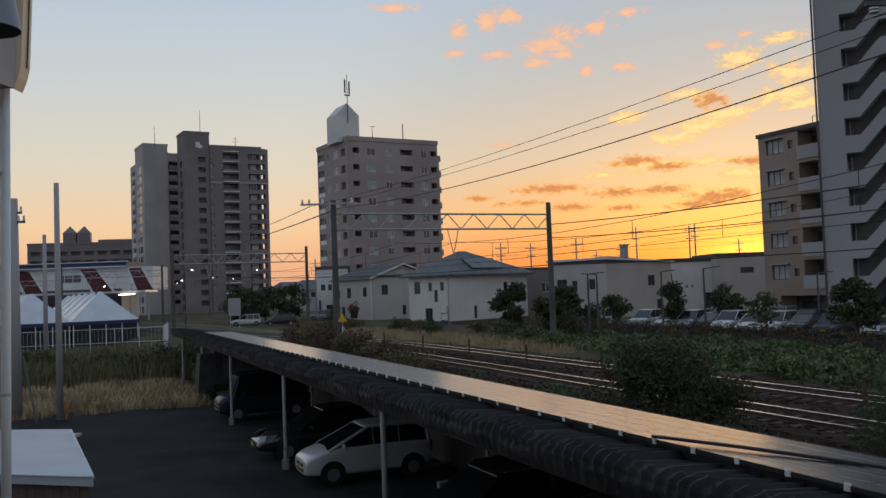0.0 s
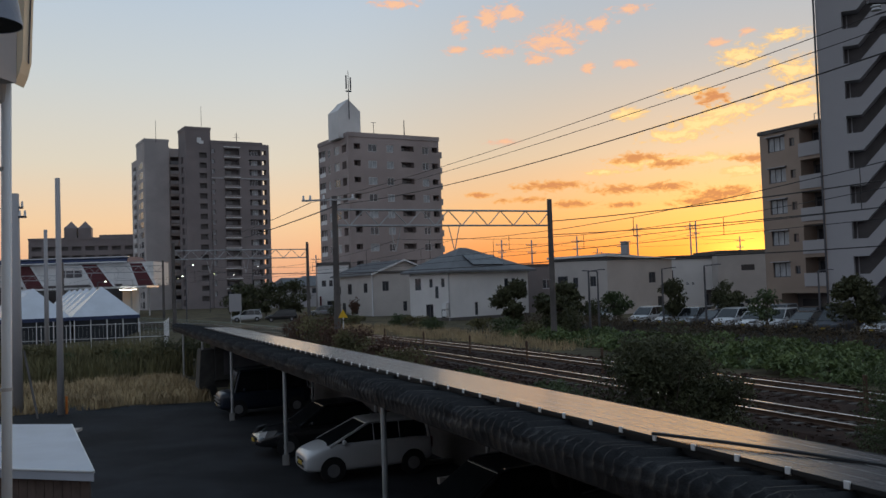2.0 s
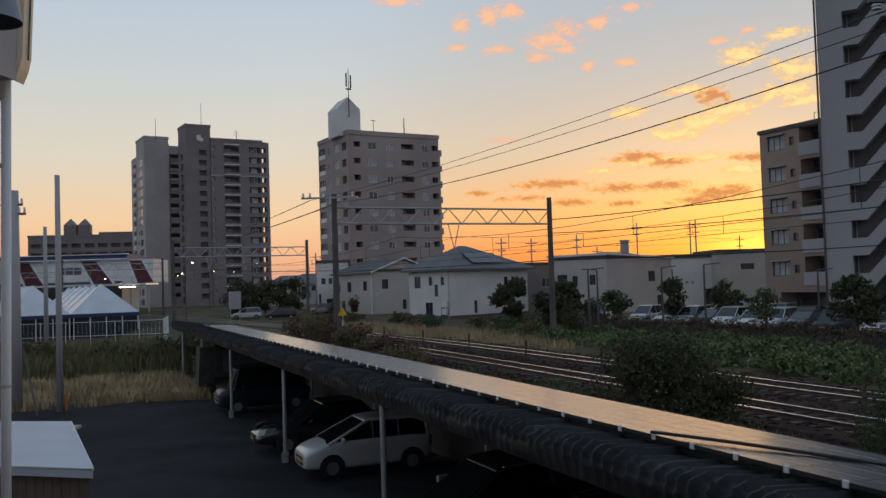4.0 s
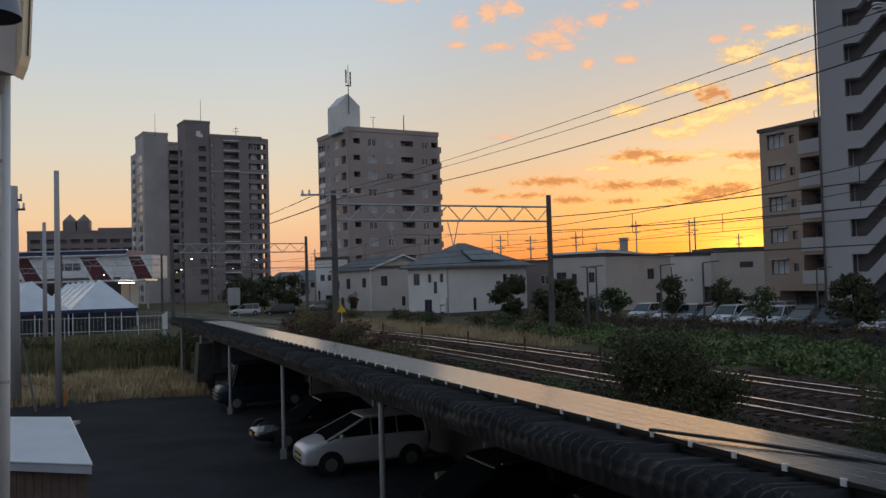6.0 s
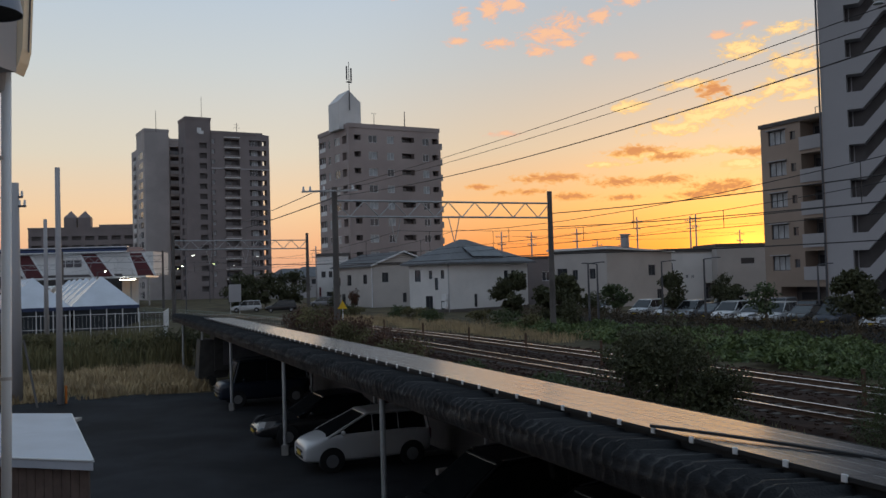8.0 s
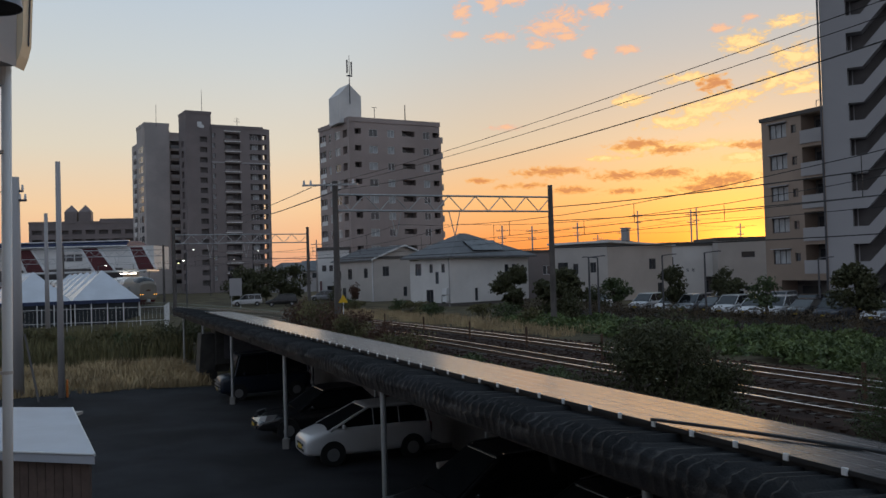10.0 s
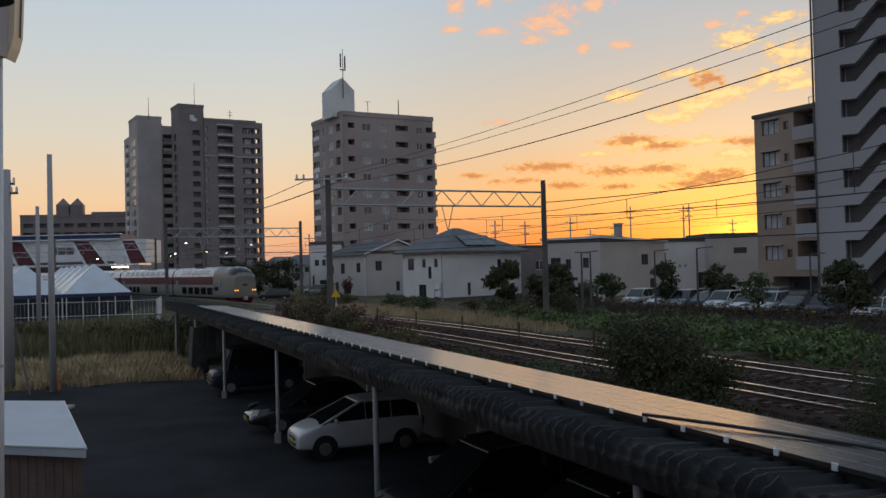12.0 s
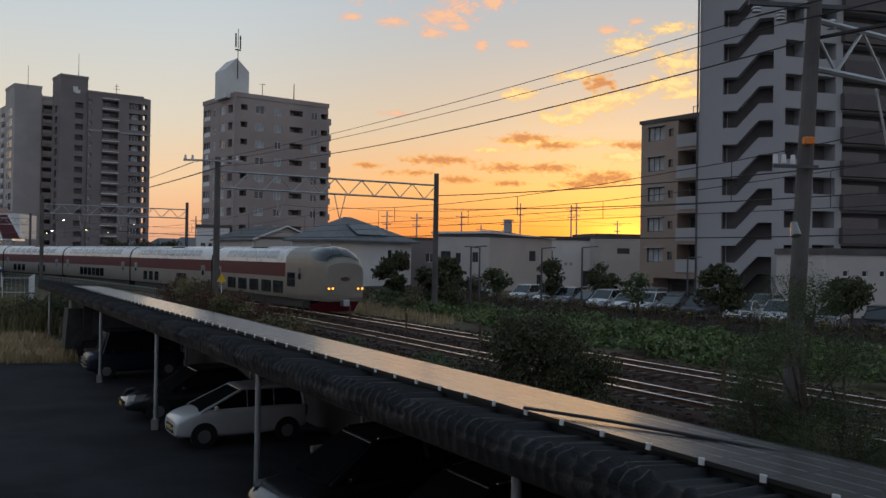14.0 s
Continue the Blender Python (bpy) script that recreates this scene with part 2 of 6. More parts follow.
MAT = {
    "ground": material("earth_ground", (0.085, 0.068, 0.042), 0.95, spec=0.15, vary=0.5, scale=0.35, bump=0.6, fine=9.0, second=(0.10, 0.085, 0.05)),
    "asphalt": material("worn_asphalt", (0.027, 0.028, 0.032), 0.95, spec=0.12, vary=0.6, scale=0.3, bump=0.4, fine=30.0),
    "ballast": material("rusty_ballast", (0.044, 0.026, 0.020), 0.95, spec=0.15, vary=0.5, scale=1.2, bump=1.0, fine=14.0),
    "concrete": material("aged_concrete", (0.26, 0.25, 0.24), 0.85, vary=0.2, scale=0.8, fine=25.0),
    "dark_concrete": material("weathered_concrete", (0.11, 0.10, 0.095), 0.85, vary=0.25, scale=0.8, fine=25.0),
    "rail": material("polished_rail_steel", (0.78, 0.78, 0.80), 0.22, 1.0, vary=0.1, scale=2.0, bump=0.05),
    "rail_side": material("rusty_rail_side", (0.10, 0.055, 0.035), 0.85, vary=0.3, scale=4.0),
    "sleeper": material("concrete_sleeper", (0.11, 0.095, 0.085), 0.9, vary=0.3, scale=2.0, per_piece=0.4),
    "steel": material("galvanised_steel", (0.42, 0.43, 0.44), 0.5, 0.6, vary=0.15, scale=2.5, bump=0.08),
    "dark_steel": material("dull_dark_steel", (0.10, 0.10, 0.11), 0.6, 0.4, vary=0.2, scale=2.0),
    "roof_sheet": material("black_roof_sheet", (0.012, 0.0125, 0.0145), 0.62, 0.0, vary=0.45, scale=1.2, bump=0.6, fine=45.0, spec=0.28),
    "white_wall": material("white_render", (0.70, 0.69, 0.68), 0.85, vary=0.08, scale=0.25, bump=0.15),
    "cream_wall": material("cream_render", (0.50, 0.465, 0.44), 0.85, vary=0.08, scale=0.25, bump=0.15),
    "tan_wall": material("tan_siding", (0.42, 0.375, 0.34), 0.85, vary=0.10, scale=0.3, bump=0.15),
    "brown_wall": material("brown_tile_wall", (0.36, 0.30, 0.285), 0.75, vary=0.14, scale=0.12, bump=0.2, fine=6.0),
    "grey_wall": material("grey_tile_wall", (0.45, 0.415, 0.405), 0.75, vary=0.12, scale=0.12, bump=0.2, fine=6.0),
    "dark_wall": material("dark_brown_tile_wall", (0.22, 0.19, 0.19), 0.75, vary=0.12, scale=0.12, bump=0.2, fine=6.0),
    "pale_wall": material("pale_grey_render", (0.38, 0.37, 0.38), 0.8, vary=0.07, scale=0.1, bump=0.15, fine=8.0),
    # dark tone holding the recesses' shade; the station's lower band shares it
    "recess": material("recess_shade_tone", (0.12, 0.11, 0.11), 0.85, vary=0.2, scale=0.5),
    "roof_tile": material("grey_roof_tile", (0.12, 0.125, 0.135), 0.6, vary=0.2, scale=0.8, bump=0.3, fine=5.0),
    "window": glass("window_glass", (0.05, 0.055, 0.065)),
    "curtain": material("pale_curtained_pane", (0.36, 0.38, 0.40), 0.35, vary=0.25, scale=1.5),
    "solar": glass("solar_glass", (0.05, 0.05, 0.055), 0.27, 1.0),
    "cell_line": material("silver_busbar", (0.32, 0.32, 0.34), 0.35, 0.8, vary=0.1),
    "white_metal": material("white_coated_metal", (0.72, 0.73, 0.74), 0.5, vary=0.08, scale=1.0, bump=0.05),
    "white_sheet": material("white_roof_sheet", (0.47, 0.50, 0.56), 0.5, vary=0.10, scale=0.7, bump=0.08),
    "timber": material("weathered_red_brown_timber", (0.15, 0.105, 0.088), 0.8, vary=0.3, scale=2.5, bump=0.3, per_piece=0.35),
    "leaf": material("dark_green_leaf", (0.055, 0.085, 0.030), 0.7, vary=0.5, scale=2.5, bump=0.2, second=(0.075, 0.10, 0.035)),
    "leaf_dark": material("deep_green_leaf", (0.068, 0.072, 0.030), 0.75, vary=0.5, scale=2.5, bump=0.2),
    "leaf_red": material("russet_leaf", (0.11, 0.055, 0.035), 0.8, vary=0.5, scale=2.0, bump=0.2),
    "dry_grass": material("dry_yellow_grass", (0.42, 0.31, 0.18), 0.95, vary=0.35, scale=0.7, second=(0.46, 0.35, 0.20)),
    "weeds": material("olive_weeds", (0.13, 0.125, 0.055), 0.9, vary=0.5, scale=0.8, second=(0.17, 0.15, 0.07)),
    "bark": material("grey_brown_bark", (0.09, 0.07, 0.055), 0.9, vary=0.4, scale=4.0, bump=0.5),
    "black": material("black_rubber", (0.015, 0.015, 0.016), 0.8, vary=0.2),
    "wire": material("black_cable", (0.02, 0.02, 0.022), 0.6, vary=0.1),
    "awning": material("navy_awning", (0.03, 0.045, 0.11), 0.7, vary=0.2),
    "red": material("faded_red_panel", (0.10, 0.02, 0.025), 0.7, vary=0.2),
    # cream darkened for the shaded flanks; the roof is lightened for sky sheen
    "train_cream": material("shaded_cream_train_paint", (0.215, 0.193, 0.162), 0.42, vary=0.10, scale=0.6, bump=0.02, coat=0.0),
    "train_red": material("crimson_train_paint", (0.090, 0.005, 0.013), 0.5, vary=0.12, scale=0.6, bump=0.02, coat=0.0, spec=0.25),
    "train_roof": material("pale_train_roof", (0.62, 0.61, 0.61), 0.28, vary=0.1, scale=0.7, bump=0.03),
    "train_under": material("dark_underframe", (0.04, 0.038, 0.036), 0.8, vary=0.3),
    "train_glass": glass("train_window_glass", (0.012, 0.014, 0.018)),
    "headlight": material("lit_headlamp", (1.0, 0.42, 0.05), 0.3, vary=0.0, emit=2.0),
    "lamp_cool": material("lit_white_lamp", (1.0, 0.96, 0.82), 0.3, vary=0.0, emit=9.0),
    "lamp_green": material("lit_greenish_lamp", (0.95, 1.0, 0.45), 0.3, vary=0.0, emit=7.0),
    "yellow": material("yellow_sign_paint", (0.75, 0.47, 0.02), 0.6, vary=0.1),
    "orange": material("orange_marker", (0.70, 0.20, 0.03), 0.6, vary=0.1),
    # pale base colour stands in for sky reflected in the panes
    "sky_window": glass("sky_pale_upper_window", (0.30, 0.33, 0.36), 0.08),
    "lamp_shade": material("dark_blue_enamel", (0.22, 0.25, 0.32), 0.4, vary=0.1),
    "paint_white": material("white_car_paint", (0.56, 0.56, 0.57), 0.3, vary=0.03, scale=0.8, bump=0.01, coat=0.6),
    "paint_silver": material("silver_car_paint", (0.30, 0.31, 0.33), 0.32, 0.3, vary=0.03, scale=0.8, bump=0.01, coat=0.6),
    "paint_black": material("black_car_paint", (0.014, 0.014, 0.016), 0.25, vary=0.1, scale=0.8, bump=0.01, spec=0.5, coat=0.5),
    "paint_navy": material("dark_blue_car_paint", (0.011, 0.016, 0.028), 0.32, vary=0.1, scale=0.8, bump=0.01, spec=0.4),
    "car_glass": glass("car_window_glass", (0.012, 0.014, 0.016), 0.06),
    "headlamp_glass": glass("headlamp_lens", (0.22, 0.22, 0.23), 0.12),
    "rim": material("silver_wheel_rim", (0.35, 0.35, 0.36), 0.4, 0.7, vary=0.1),
    "plate": material("yellow_plate", (0.55, 0.38, 0.03), 0.5, vary=0.08),
    "fence_green": material("grey_green_fence_paint", (0.17, 0.19, 0.15), 0.6, vary=0.2),
    "leaf_bright": material("broad_green_creeper_leaf", (0.085, 0.135, 0.045), 0.65, vary=0.5, scale=1.2, bump=0.2, second=(0.12, 0.16, 0.05)),
    "leaf_red_dark": material("dark_brown_green_hedge_leaf", (0.105, 0.078, 0.048), 0.8, vary=0.5, scale=2.0, bump=0.2),
    # cream lightened and warmed by sunset light put into the colour
    "fascia": material("sunset_cream_fascia", (0.80, 0.68, 0.50), 0.6, vary=0.06, scale=2.0, bump=0.05),
    "warm_wall": material("warm_brown_tile_wall", (0.33, 0.255, 0.205), 0.75, vary=0.14, scale=0.15, bump=0.2, fine=6.0),
    "balcony_brown": material("dark_umber_balcony_tile", (0.115, 0.10, 0.10), 0.75, vary=0.12, scale=0.3, bump=0.2, fine=6.0),
    "tent_sheet": material("white_canopy_sheet", (0.62, 0.66, 0.72), 0.26, vary=0.06, scale=0.7, bump=0.03, spec=0.9),
    # for the net added to darken the back of the car port
    "shade_net": material("charcoal_darkening_net", (0.045, 0.045, 0.05), 0.9, vary=0.3, scale=1.5, bump=0.2, spec=0.2),
    # unseen underside, made pale to throw light onto the cars below
    "liner": material("bounce_roof_underside", (0.25, 0.25, 0.26), 0.6, vary=0.2, scale=1.5, bump=0.1),
    # bright metal of the bars that stand for car roof highlights
    "chrome": material("highlight_chrome_bar", (0.8, 0.8, 0.82), 0.18, 1.0, vary=0.05, scale=2.0, bump=0.0),
    "mirror": glass("lamp_lens", (0.3, 0.3, 0.3)),
}

# ---- mesh tools ----
AXIS = Vector((-0.371, 0.928, 0)).normalized()     # along the car port and the near straight of the line
SIDE = Vector((0.928, 0.371, 0)).normalized()      # across it, towards the railway
LINE_YAW = math.degrees(math.atan2(-AXIS.x, AXIS.y))


def sq(s, q, z=0.0):
    v = AXIS * s + SIDE * q
    return Vector((v.x, v.y, z))


class Shape:
    """A bmesh that is filled piece by piece."""

    def __init__(self):
        self.bm = bmesh.new()

    def box(self, x0, x1, y0, y1, z0, z1, m=None):
        v = [self.bm.verts.new(p if m is None else m @ Vector(p)) for p in
             ((x0, y0, z0), (x1, y0, z0), (x1, y1, z0), (x0, y1, z0), (x0, y0, z1), (x1, y0, z1), (x1, y1, z1), (x0, y1, z1))]
        for f in ((3, 2, 1, 0), (4, 5, 6, 7), (0, 1, 5, 4), (1, 2, 6, 5), (2, 3, 7, 6), (3, 0, 4, 7)):
            self.bm.faces.new([v[i] for i in f])
        return self

    def hull(self, low, high):
        """A closed solid between two rings of the same count."""
        a, b = ([self.bm.verts.new(p) for p in ring] for ring in (low, high))
        n = len(a)
        self.bm.faces.new(a[::-1])
        self.bm.faces.new(b)
        for i in range(n):
            self.bm.faces.new((a[i], a[(i + 1) % n], b[(i + 1) % n], b[i]))
        return self

    def loft(self, rings, caps=True, closed=True):
        made = [[self.bm.verts.new(p) for p in ring] for ring in rings]
        n = len(made[0])
        for a, b in zip(made, made[1:]):
            for i in range(n if closed else n - 1):
                self.bm.faces.new((a[i], a[(i + 1) % n], b[(i + 1) % n], b[i]))
        if caps and closed:
            self.bm.faces.new(made[0][::-1])
            self.bm.faces.new(made[-1])
        return self

    def rod(self, p, q, r0, r1=None, n=8):
        p, q = Vector(p), Vector(q)
        t = (q - p).to_track_quat("Z", "Y")
        r1 = r0 if r1 is None else r1
        ring = [Vector((math.cos(i * math.tau / n), math.sin(i * math.tau / n), 0)) for i in range(n)]
        return self.hull([p + t @ (v * r0) for v in ring], [q + t @ (v * r1) for v in ring])

    def tube(self, points, r, n=5):
        points = [Vector(p) for p in points]
        rings = []
        for i, p in enumerate(points):
            d = points[min(i + 1, len(points) - 1)] - points[max(i - 1, 0)]
            t = d.to_track_quat("Z", "Y")
            rings.append([p + t @ Vector((math.cos(j * math.tau / n) * r, math.sin(j * math.tau / n) * r, 0)) for j in range(n)])
        return self.loft(rings)

    def quad(self, *pts):
        self.bm.faces.new([self.bm.verts.new(p) for p in pts])
        return self

    def bevel(self, w, seg=2):
        bmesh.ops.bevel(self.bm, geom=self.bm.edges[:], offset=w, segments=seg, affect="EDGES", clamp_overlap=True)
        return self

    def data(self, name, mat, smooth=False):
        bmesh.ops.recalc_face_normals(self.bm, faces=self.bm.faces)
        me = bpy.data.meshes.new(name)
        self.bm.to_mesh(me)
        self.bm.free()
        me.materials.append(MAT[mat] if isinstance(mat, str) else mat)
        if smooth:
            me.polygons.foreach_set("use_smooth", [True] * len(me.polygons))
        return me


def part(name, shape, mat, parent=None, label="", smooth=False, at=None):
    ob = new(name, shape if isinstance(shape, bpy.types.Mesh) else shape.data(name, mat, smooth))
    if parent is not None:
        ob.parent = parent
    if at is not None:
        ob.matrix_basis = at
    if label:
        tagged(ob, label)
    return ob


def thing(name, m, label, category, group="", kind=""):
    e = new(name)
    e.empty_display_size = 0.2
    e.matrix_basis = m
    return tagged(e, label, category, group, kind)


def solid(name, shape, mat, label, category, group="", kind="", smooth=False, at=None):
    return tagged(part(name, shape, mat, None, "", smooth, at), label, category, group, kind)



def yaw(deg):
    return Matrix.Rotation(radians(deg), 4, "Z")

# ---- ground, lot and railway ----
CURVE_START, CURVE_R = 42.0, 330.0
RAIL_TOP = 1.10


def line_shift(s):
    """How far the railway has curved away to the left at s."""
    d = max(0.0, min(s, 150.0) - CURVE_START)
    off = d * d / (2 * CURVE_R)
    return off + max(0.0, s - 150.0) * (150.0 - CURVE_START) / CURVE_R


def on_line(s, q, z=0.0):
    """A place beside the railway: the curve's own q."""
    return sq(s, q - line_shift(s), z)


def line_heading(s):
    """Degrees by which the railway heads to the left of straight ahead at s."""
    return LINE_YAW + math.degrees(math.atan(max(0.0, min(s, 150.0) - CURVE_START) / CURVE_R))


def ground_z(q):
    return 0.0 if q < 9.5 else min(0.8, (q - 9.5) / 3.0 * 0.8)


def build_ground():
    ss = [-1500, -300, -100, -40, -20, 0, 20, 40, 55, 70, 85, 100, 120, 140, 160, 200, 260, 350, 600, 1200, 3500]
    qs = [-3000, -800, -200, -80, -40, -20, -8, 0, 5, 9.5, 11, 12.5, 15, 20, 25, 30, 45, 70, 120, 300, 900, 3000]
    sh = Shape()
    rows = [[sh.bm.verts.new(on_line(s, q, ground_z(q))) for q in qs] for s in ss]
    for a, b in zip(rows, rows[1:]):
        for i in range(len(qs) - 1):
            sh.bm.faces.new((a[i], a[i + 1], b[i + 1], b[i]))
    solid("ground", sh, "ground", "bare brown earth with sparse weeds beside the railway", "ground", kind="structure", smooth=True)
    lot = Shape()
    ring = [sq(-12, -16), sq(-12, 9.2), sq(42, 9.2), sq(41, 5), sq(43, -0.5), sq(41, -6), sq(42, -16)]
    lot.hull([Vector((p.x, p.y, -0.2)) for p in ring], [Vector((p.x, p.y, 0.012)) for p in ring])
    solid("car_park", lot, "asphalt", "dark worn asphalt of a private car park", "asphalt", kind="structure")
    far = Shape()
    ring = [sq(-30, 40), sq(-30, 75), sq(75, 62), sq(75, 37)]
    far.hull([Vector((p.x, p.y, 0.6)) for p in ring], [Vector((p.x, p.y, 0.815)) for p in ring])
    solid("pavement", far, "asphalt", "grey asphalt of the car park across the tracks", "asphalt", kind="structure")


def strip(prof, s0, s1, step=4.0):
    """A profile of (q, z) drawn along the railway."""
    sh = Shape()
    n = max(2, int((s1 - s0) / step) + 1)
    sh.loft([[on_line(s0 + (s1 - s0) * i / (n - 1), q, z) for q, z in prof] for i in range(n)])
    return sh


NEAR_TRACK, FAR_TRACK, GAUGE = 17.95, 21.85, 1.12


def build_track(q, name, bed):
    line = thing(name, Matrix.Identity(4), "railway track of steel rails on sleepers and rusty ballast", "railway track", "railway tracks")
    if bed:
        part("ballast", strip([(q - 2.1, 0.7), (q - 1.7, 0.93), (q + 5.8, 0.93), (q + 6.4, 0.7)], -60, 330), "ballast", line)
    for side in (-1, 1):
        c = q + side * GAUGE / 2
        web = [(c - .065, .95), (c + .065, .95), (c + .065, .965), (c + .012, .98), (c + .012, 1.055), (c + .035, 1.06), (c + .035, 1.085), (c - .035, 1.085), (c - .035, 1.06), (c - .012, 1.055), (c - .012, .98), (c - .065, .965)]
        rail = part("rail", strip(web, -60, 330), "rail_side", line)
        part("rail_head", strip([(c - .034, 1.084), (c + .034, 1.084), (c + .03, RAIL_TOP), (c - .03, RAIL_TOP)], -60, 330), "rail", rail, "polished running surface")
    sl = Shape().box(-1.0, 1.0, -0.12, 0.12, 0.86, 0.955).data("sleeper", "sleeper")
    for i in range(150):
        s = -2 + i * 0.62
        p = on_line(s, q)
        part("sleeper", sl, None, line, at=Matrix.Translation(p) @ yaw(line_heading(s)))
    return line


build_ground()
build_track(NEAR_TRACK, "railway_track", True)
build_track(FAR_TRACK, "railway_track", False)
# single rail profile added for a line of unknown kind
solid("spare_rail", strip([(23.64, .86), (23.71, .86), (23.695, .98), (23.655, .98)], -40, 75), "rail_side", "rusty lone steel rail lying beside the far track", "rail")
post = Shape().box(-.05, .05, -.05, .05, 0.7, 1.95).bevel(.01, 1).data("marker_post", "rail_side")
for i in range(9):
    p = on_line(12 + i * 7.0, 20.3 if i > 1 else 20.1)
    tagged(part("marker_post", post, None, at=Matrix.Translation(p)), "short rusty steel marker post between the tracks", "post", "track marker posts")

# ---- car port with solar panels ----
ROOF_Z, EAVE_Q, EAVE_Z, ROLL = 3.0, 4.95, 2.66, 0.2
PORT_S0, PORT_S1 = -4.0, 57.5


def build_car_port():
    port = thing("car_port", Matrix.Identity(4), "long car port with a black ribbed roof and steel posts", "car port")
    prof = [(4.98, EAVE_Z)]
    for i in range(9):
        a = math.pi - i * math.pi / 16
        prof.append((EAVE_Q + ROLL + ROLL * math.cos(a), ROOF_Z - ROLL + ROLL * math.sin(a)))
    prof += [(5.62, ROOF_Z - 0.03), (7.1, 2.76), (9.25, 2.44)]
    sh = Shape()
    rings, pitch = [], 0.21
    n = int((PORT_S1 - PORT_S0) / pitch)
    for i in range(n):
        lean, depth = 0.10 * noise.noise((i * 0.37, 5.0, 0.0)), 0.6 + 0.8 * ((i * 7919) % 11) / 11
        for f, up in ((0.0, 0.0), (0.3, 0.2), (0.45, 1.0), (0.6, 0.95), (0.78, 0.1)):
            s = PORT_S0 + (i + f) * pitch
            ring = []
            for j, (q, z) in enumerate(prof):
                # ties pull the net tight over the roll; it hangs in soft folds below
                k = 0.06 * up * depth * (0.15 if j < 2 else 0.4 if j < 4 else 1.0 if j < 11 else 0.4)
                a = math.pi / 2 if j >= 9 else (math.pi if j == 0 else math.pi - (j - 1) * math.pi / 16)
                w = 0.035 * noise.noise((s * 1.1, j * 0.6, 0.0)) + 0.03 * noise.noise((s * 5.0, j * 0.9, 4.0))
                slip = lean + 0.05 * noise.noise((s * 2.3, j * 0.7, 9.0))
                ring.append(sq(s + slip, q + math.cos(a) * (k + w), z + math.sin(a) * (k + w)))
            rings.append(ring)
    part("roof_sheet", sh.loft(rings, closed=False), "roof_sheet", port, "black net tied in folds over the eave", smooth=True)
    # added unseen sheet, pale to bounce light onto the parked cars
    part("ceiling_liner", Shape().hull([sq(PORT_S0, 5.12, 2.68), sq(PORT_S0, 9.2, 2.32), sq(PORT_S1, 9.2, 2.32), sq(PORT_S1, 5.12, 2.68)],
                                       [sq(PORT_S0, 5.12, 2.72), sq(PORT_S0, 9.2, 2.37), sq(PORT_S1, 9.2, 2.37), sq(PORT_S1, 5.12, 2.72)]), "liner", port)
    mesh = Shape()
    mesh.rod((0, 0, 0.0), (0, 0, 2.65), 0.055, n=12)
    mesh = mesh.data("post", "steel")
    foot = Shape().box(-0.1, 0.1, -0.1, 0.1, 0, 0.30).bevel(0.02).data("footing", "concrete")
    for s in (7.57, 16.05, 24.95, 34.7, 43.6, 52.5):
        p = part("post", mesh, None, port, at=Matrix.Translation(sq(s, 5.12)))
        part("footing", foot, None, p)
    for s in (3.0, 11.5, 20, 29, 38, 46.5):
        part("back_post", mesh, None, port, at=Matrix.Translation(sq(s, 9.0, -.25)))
    # added dark sheet that stands for the gloom behind the cars
    part("back_net", Shape().hull([sq(PORT_S0, 9.3, 1.0), sq(PORT_S0, 9.34, 1.0), sq(PORT_S1, 9.34, 1.0), sq(PORT_S1, 9.3, 1.0)],
                                  [sq(PORT_S0, 9.3, 2.4), sq(PORT_S0, 9.34, 2.4), sq(PORT_S1, 9.34, 2.4), sq(PORT_S1, 9.3, 2.4)]), "shade_net", port, "black net added along the back to keep the car port dark")
    part("beam", Shape().hull([sq(PORT_S0, 5.05, 2.60), sq(PORT_S0, 5.2, 2.60), sq(PORT_S1, 5.2, 2.60), sq(PORT_S1, 5.05, 2.60)],
                              [sq(PORT_S0, 5.05, 2.72), sq(PORT_S0, 5.2, 2.72), sq(PORT_S1, 5.2, 2.72), sq(PORT_S1, 5.05, 2.72)]), "roof_sheet", port)


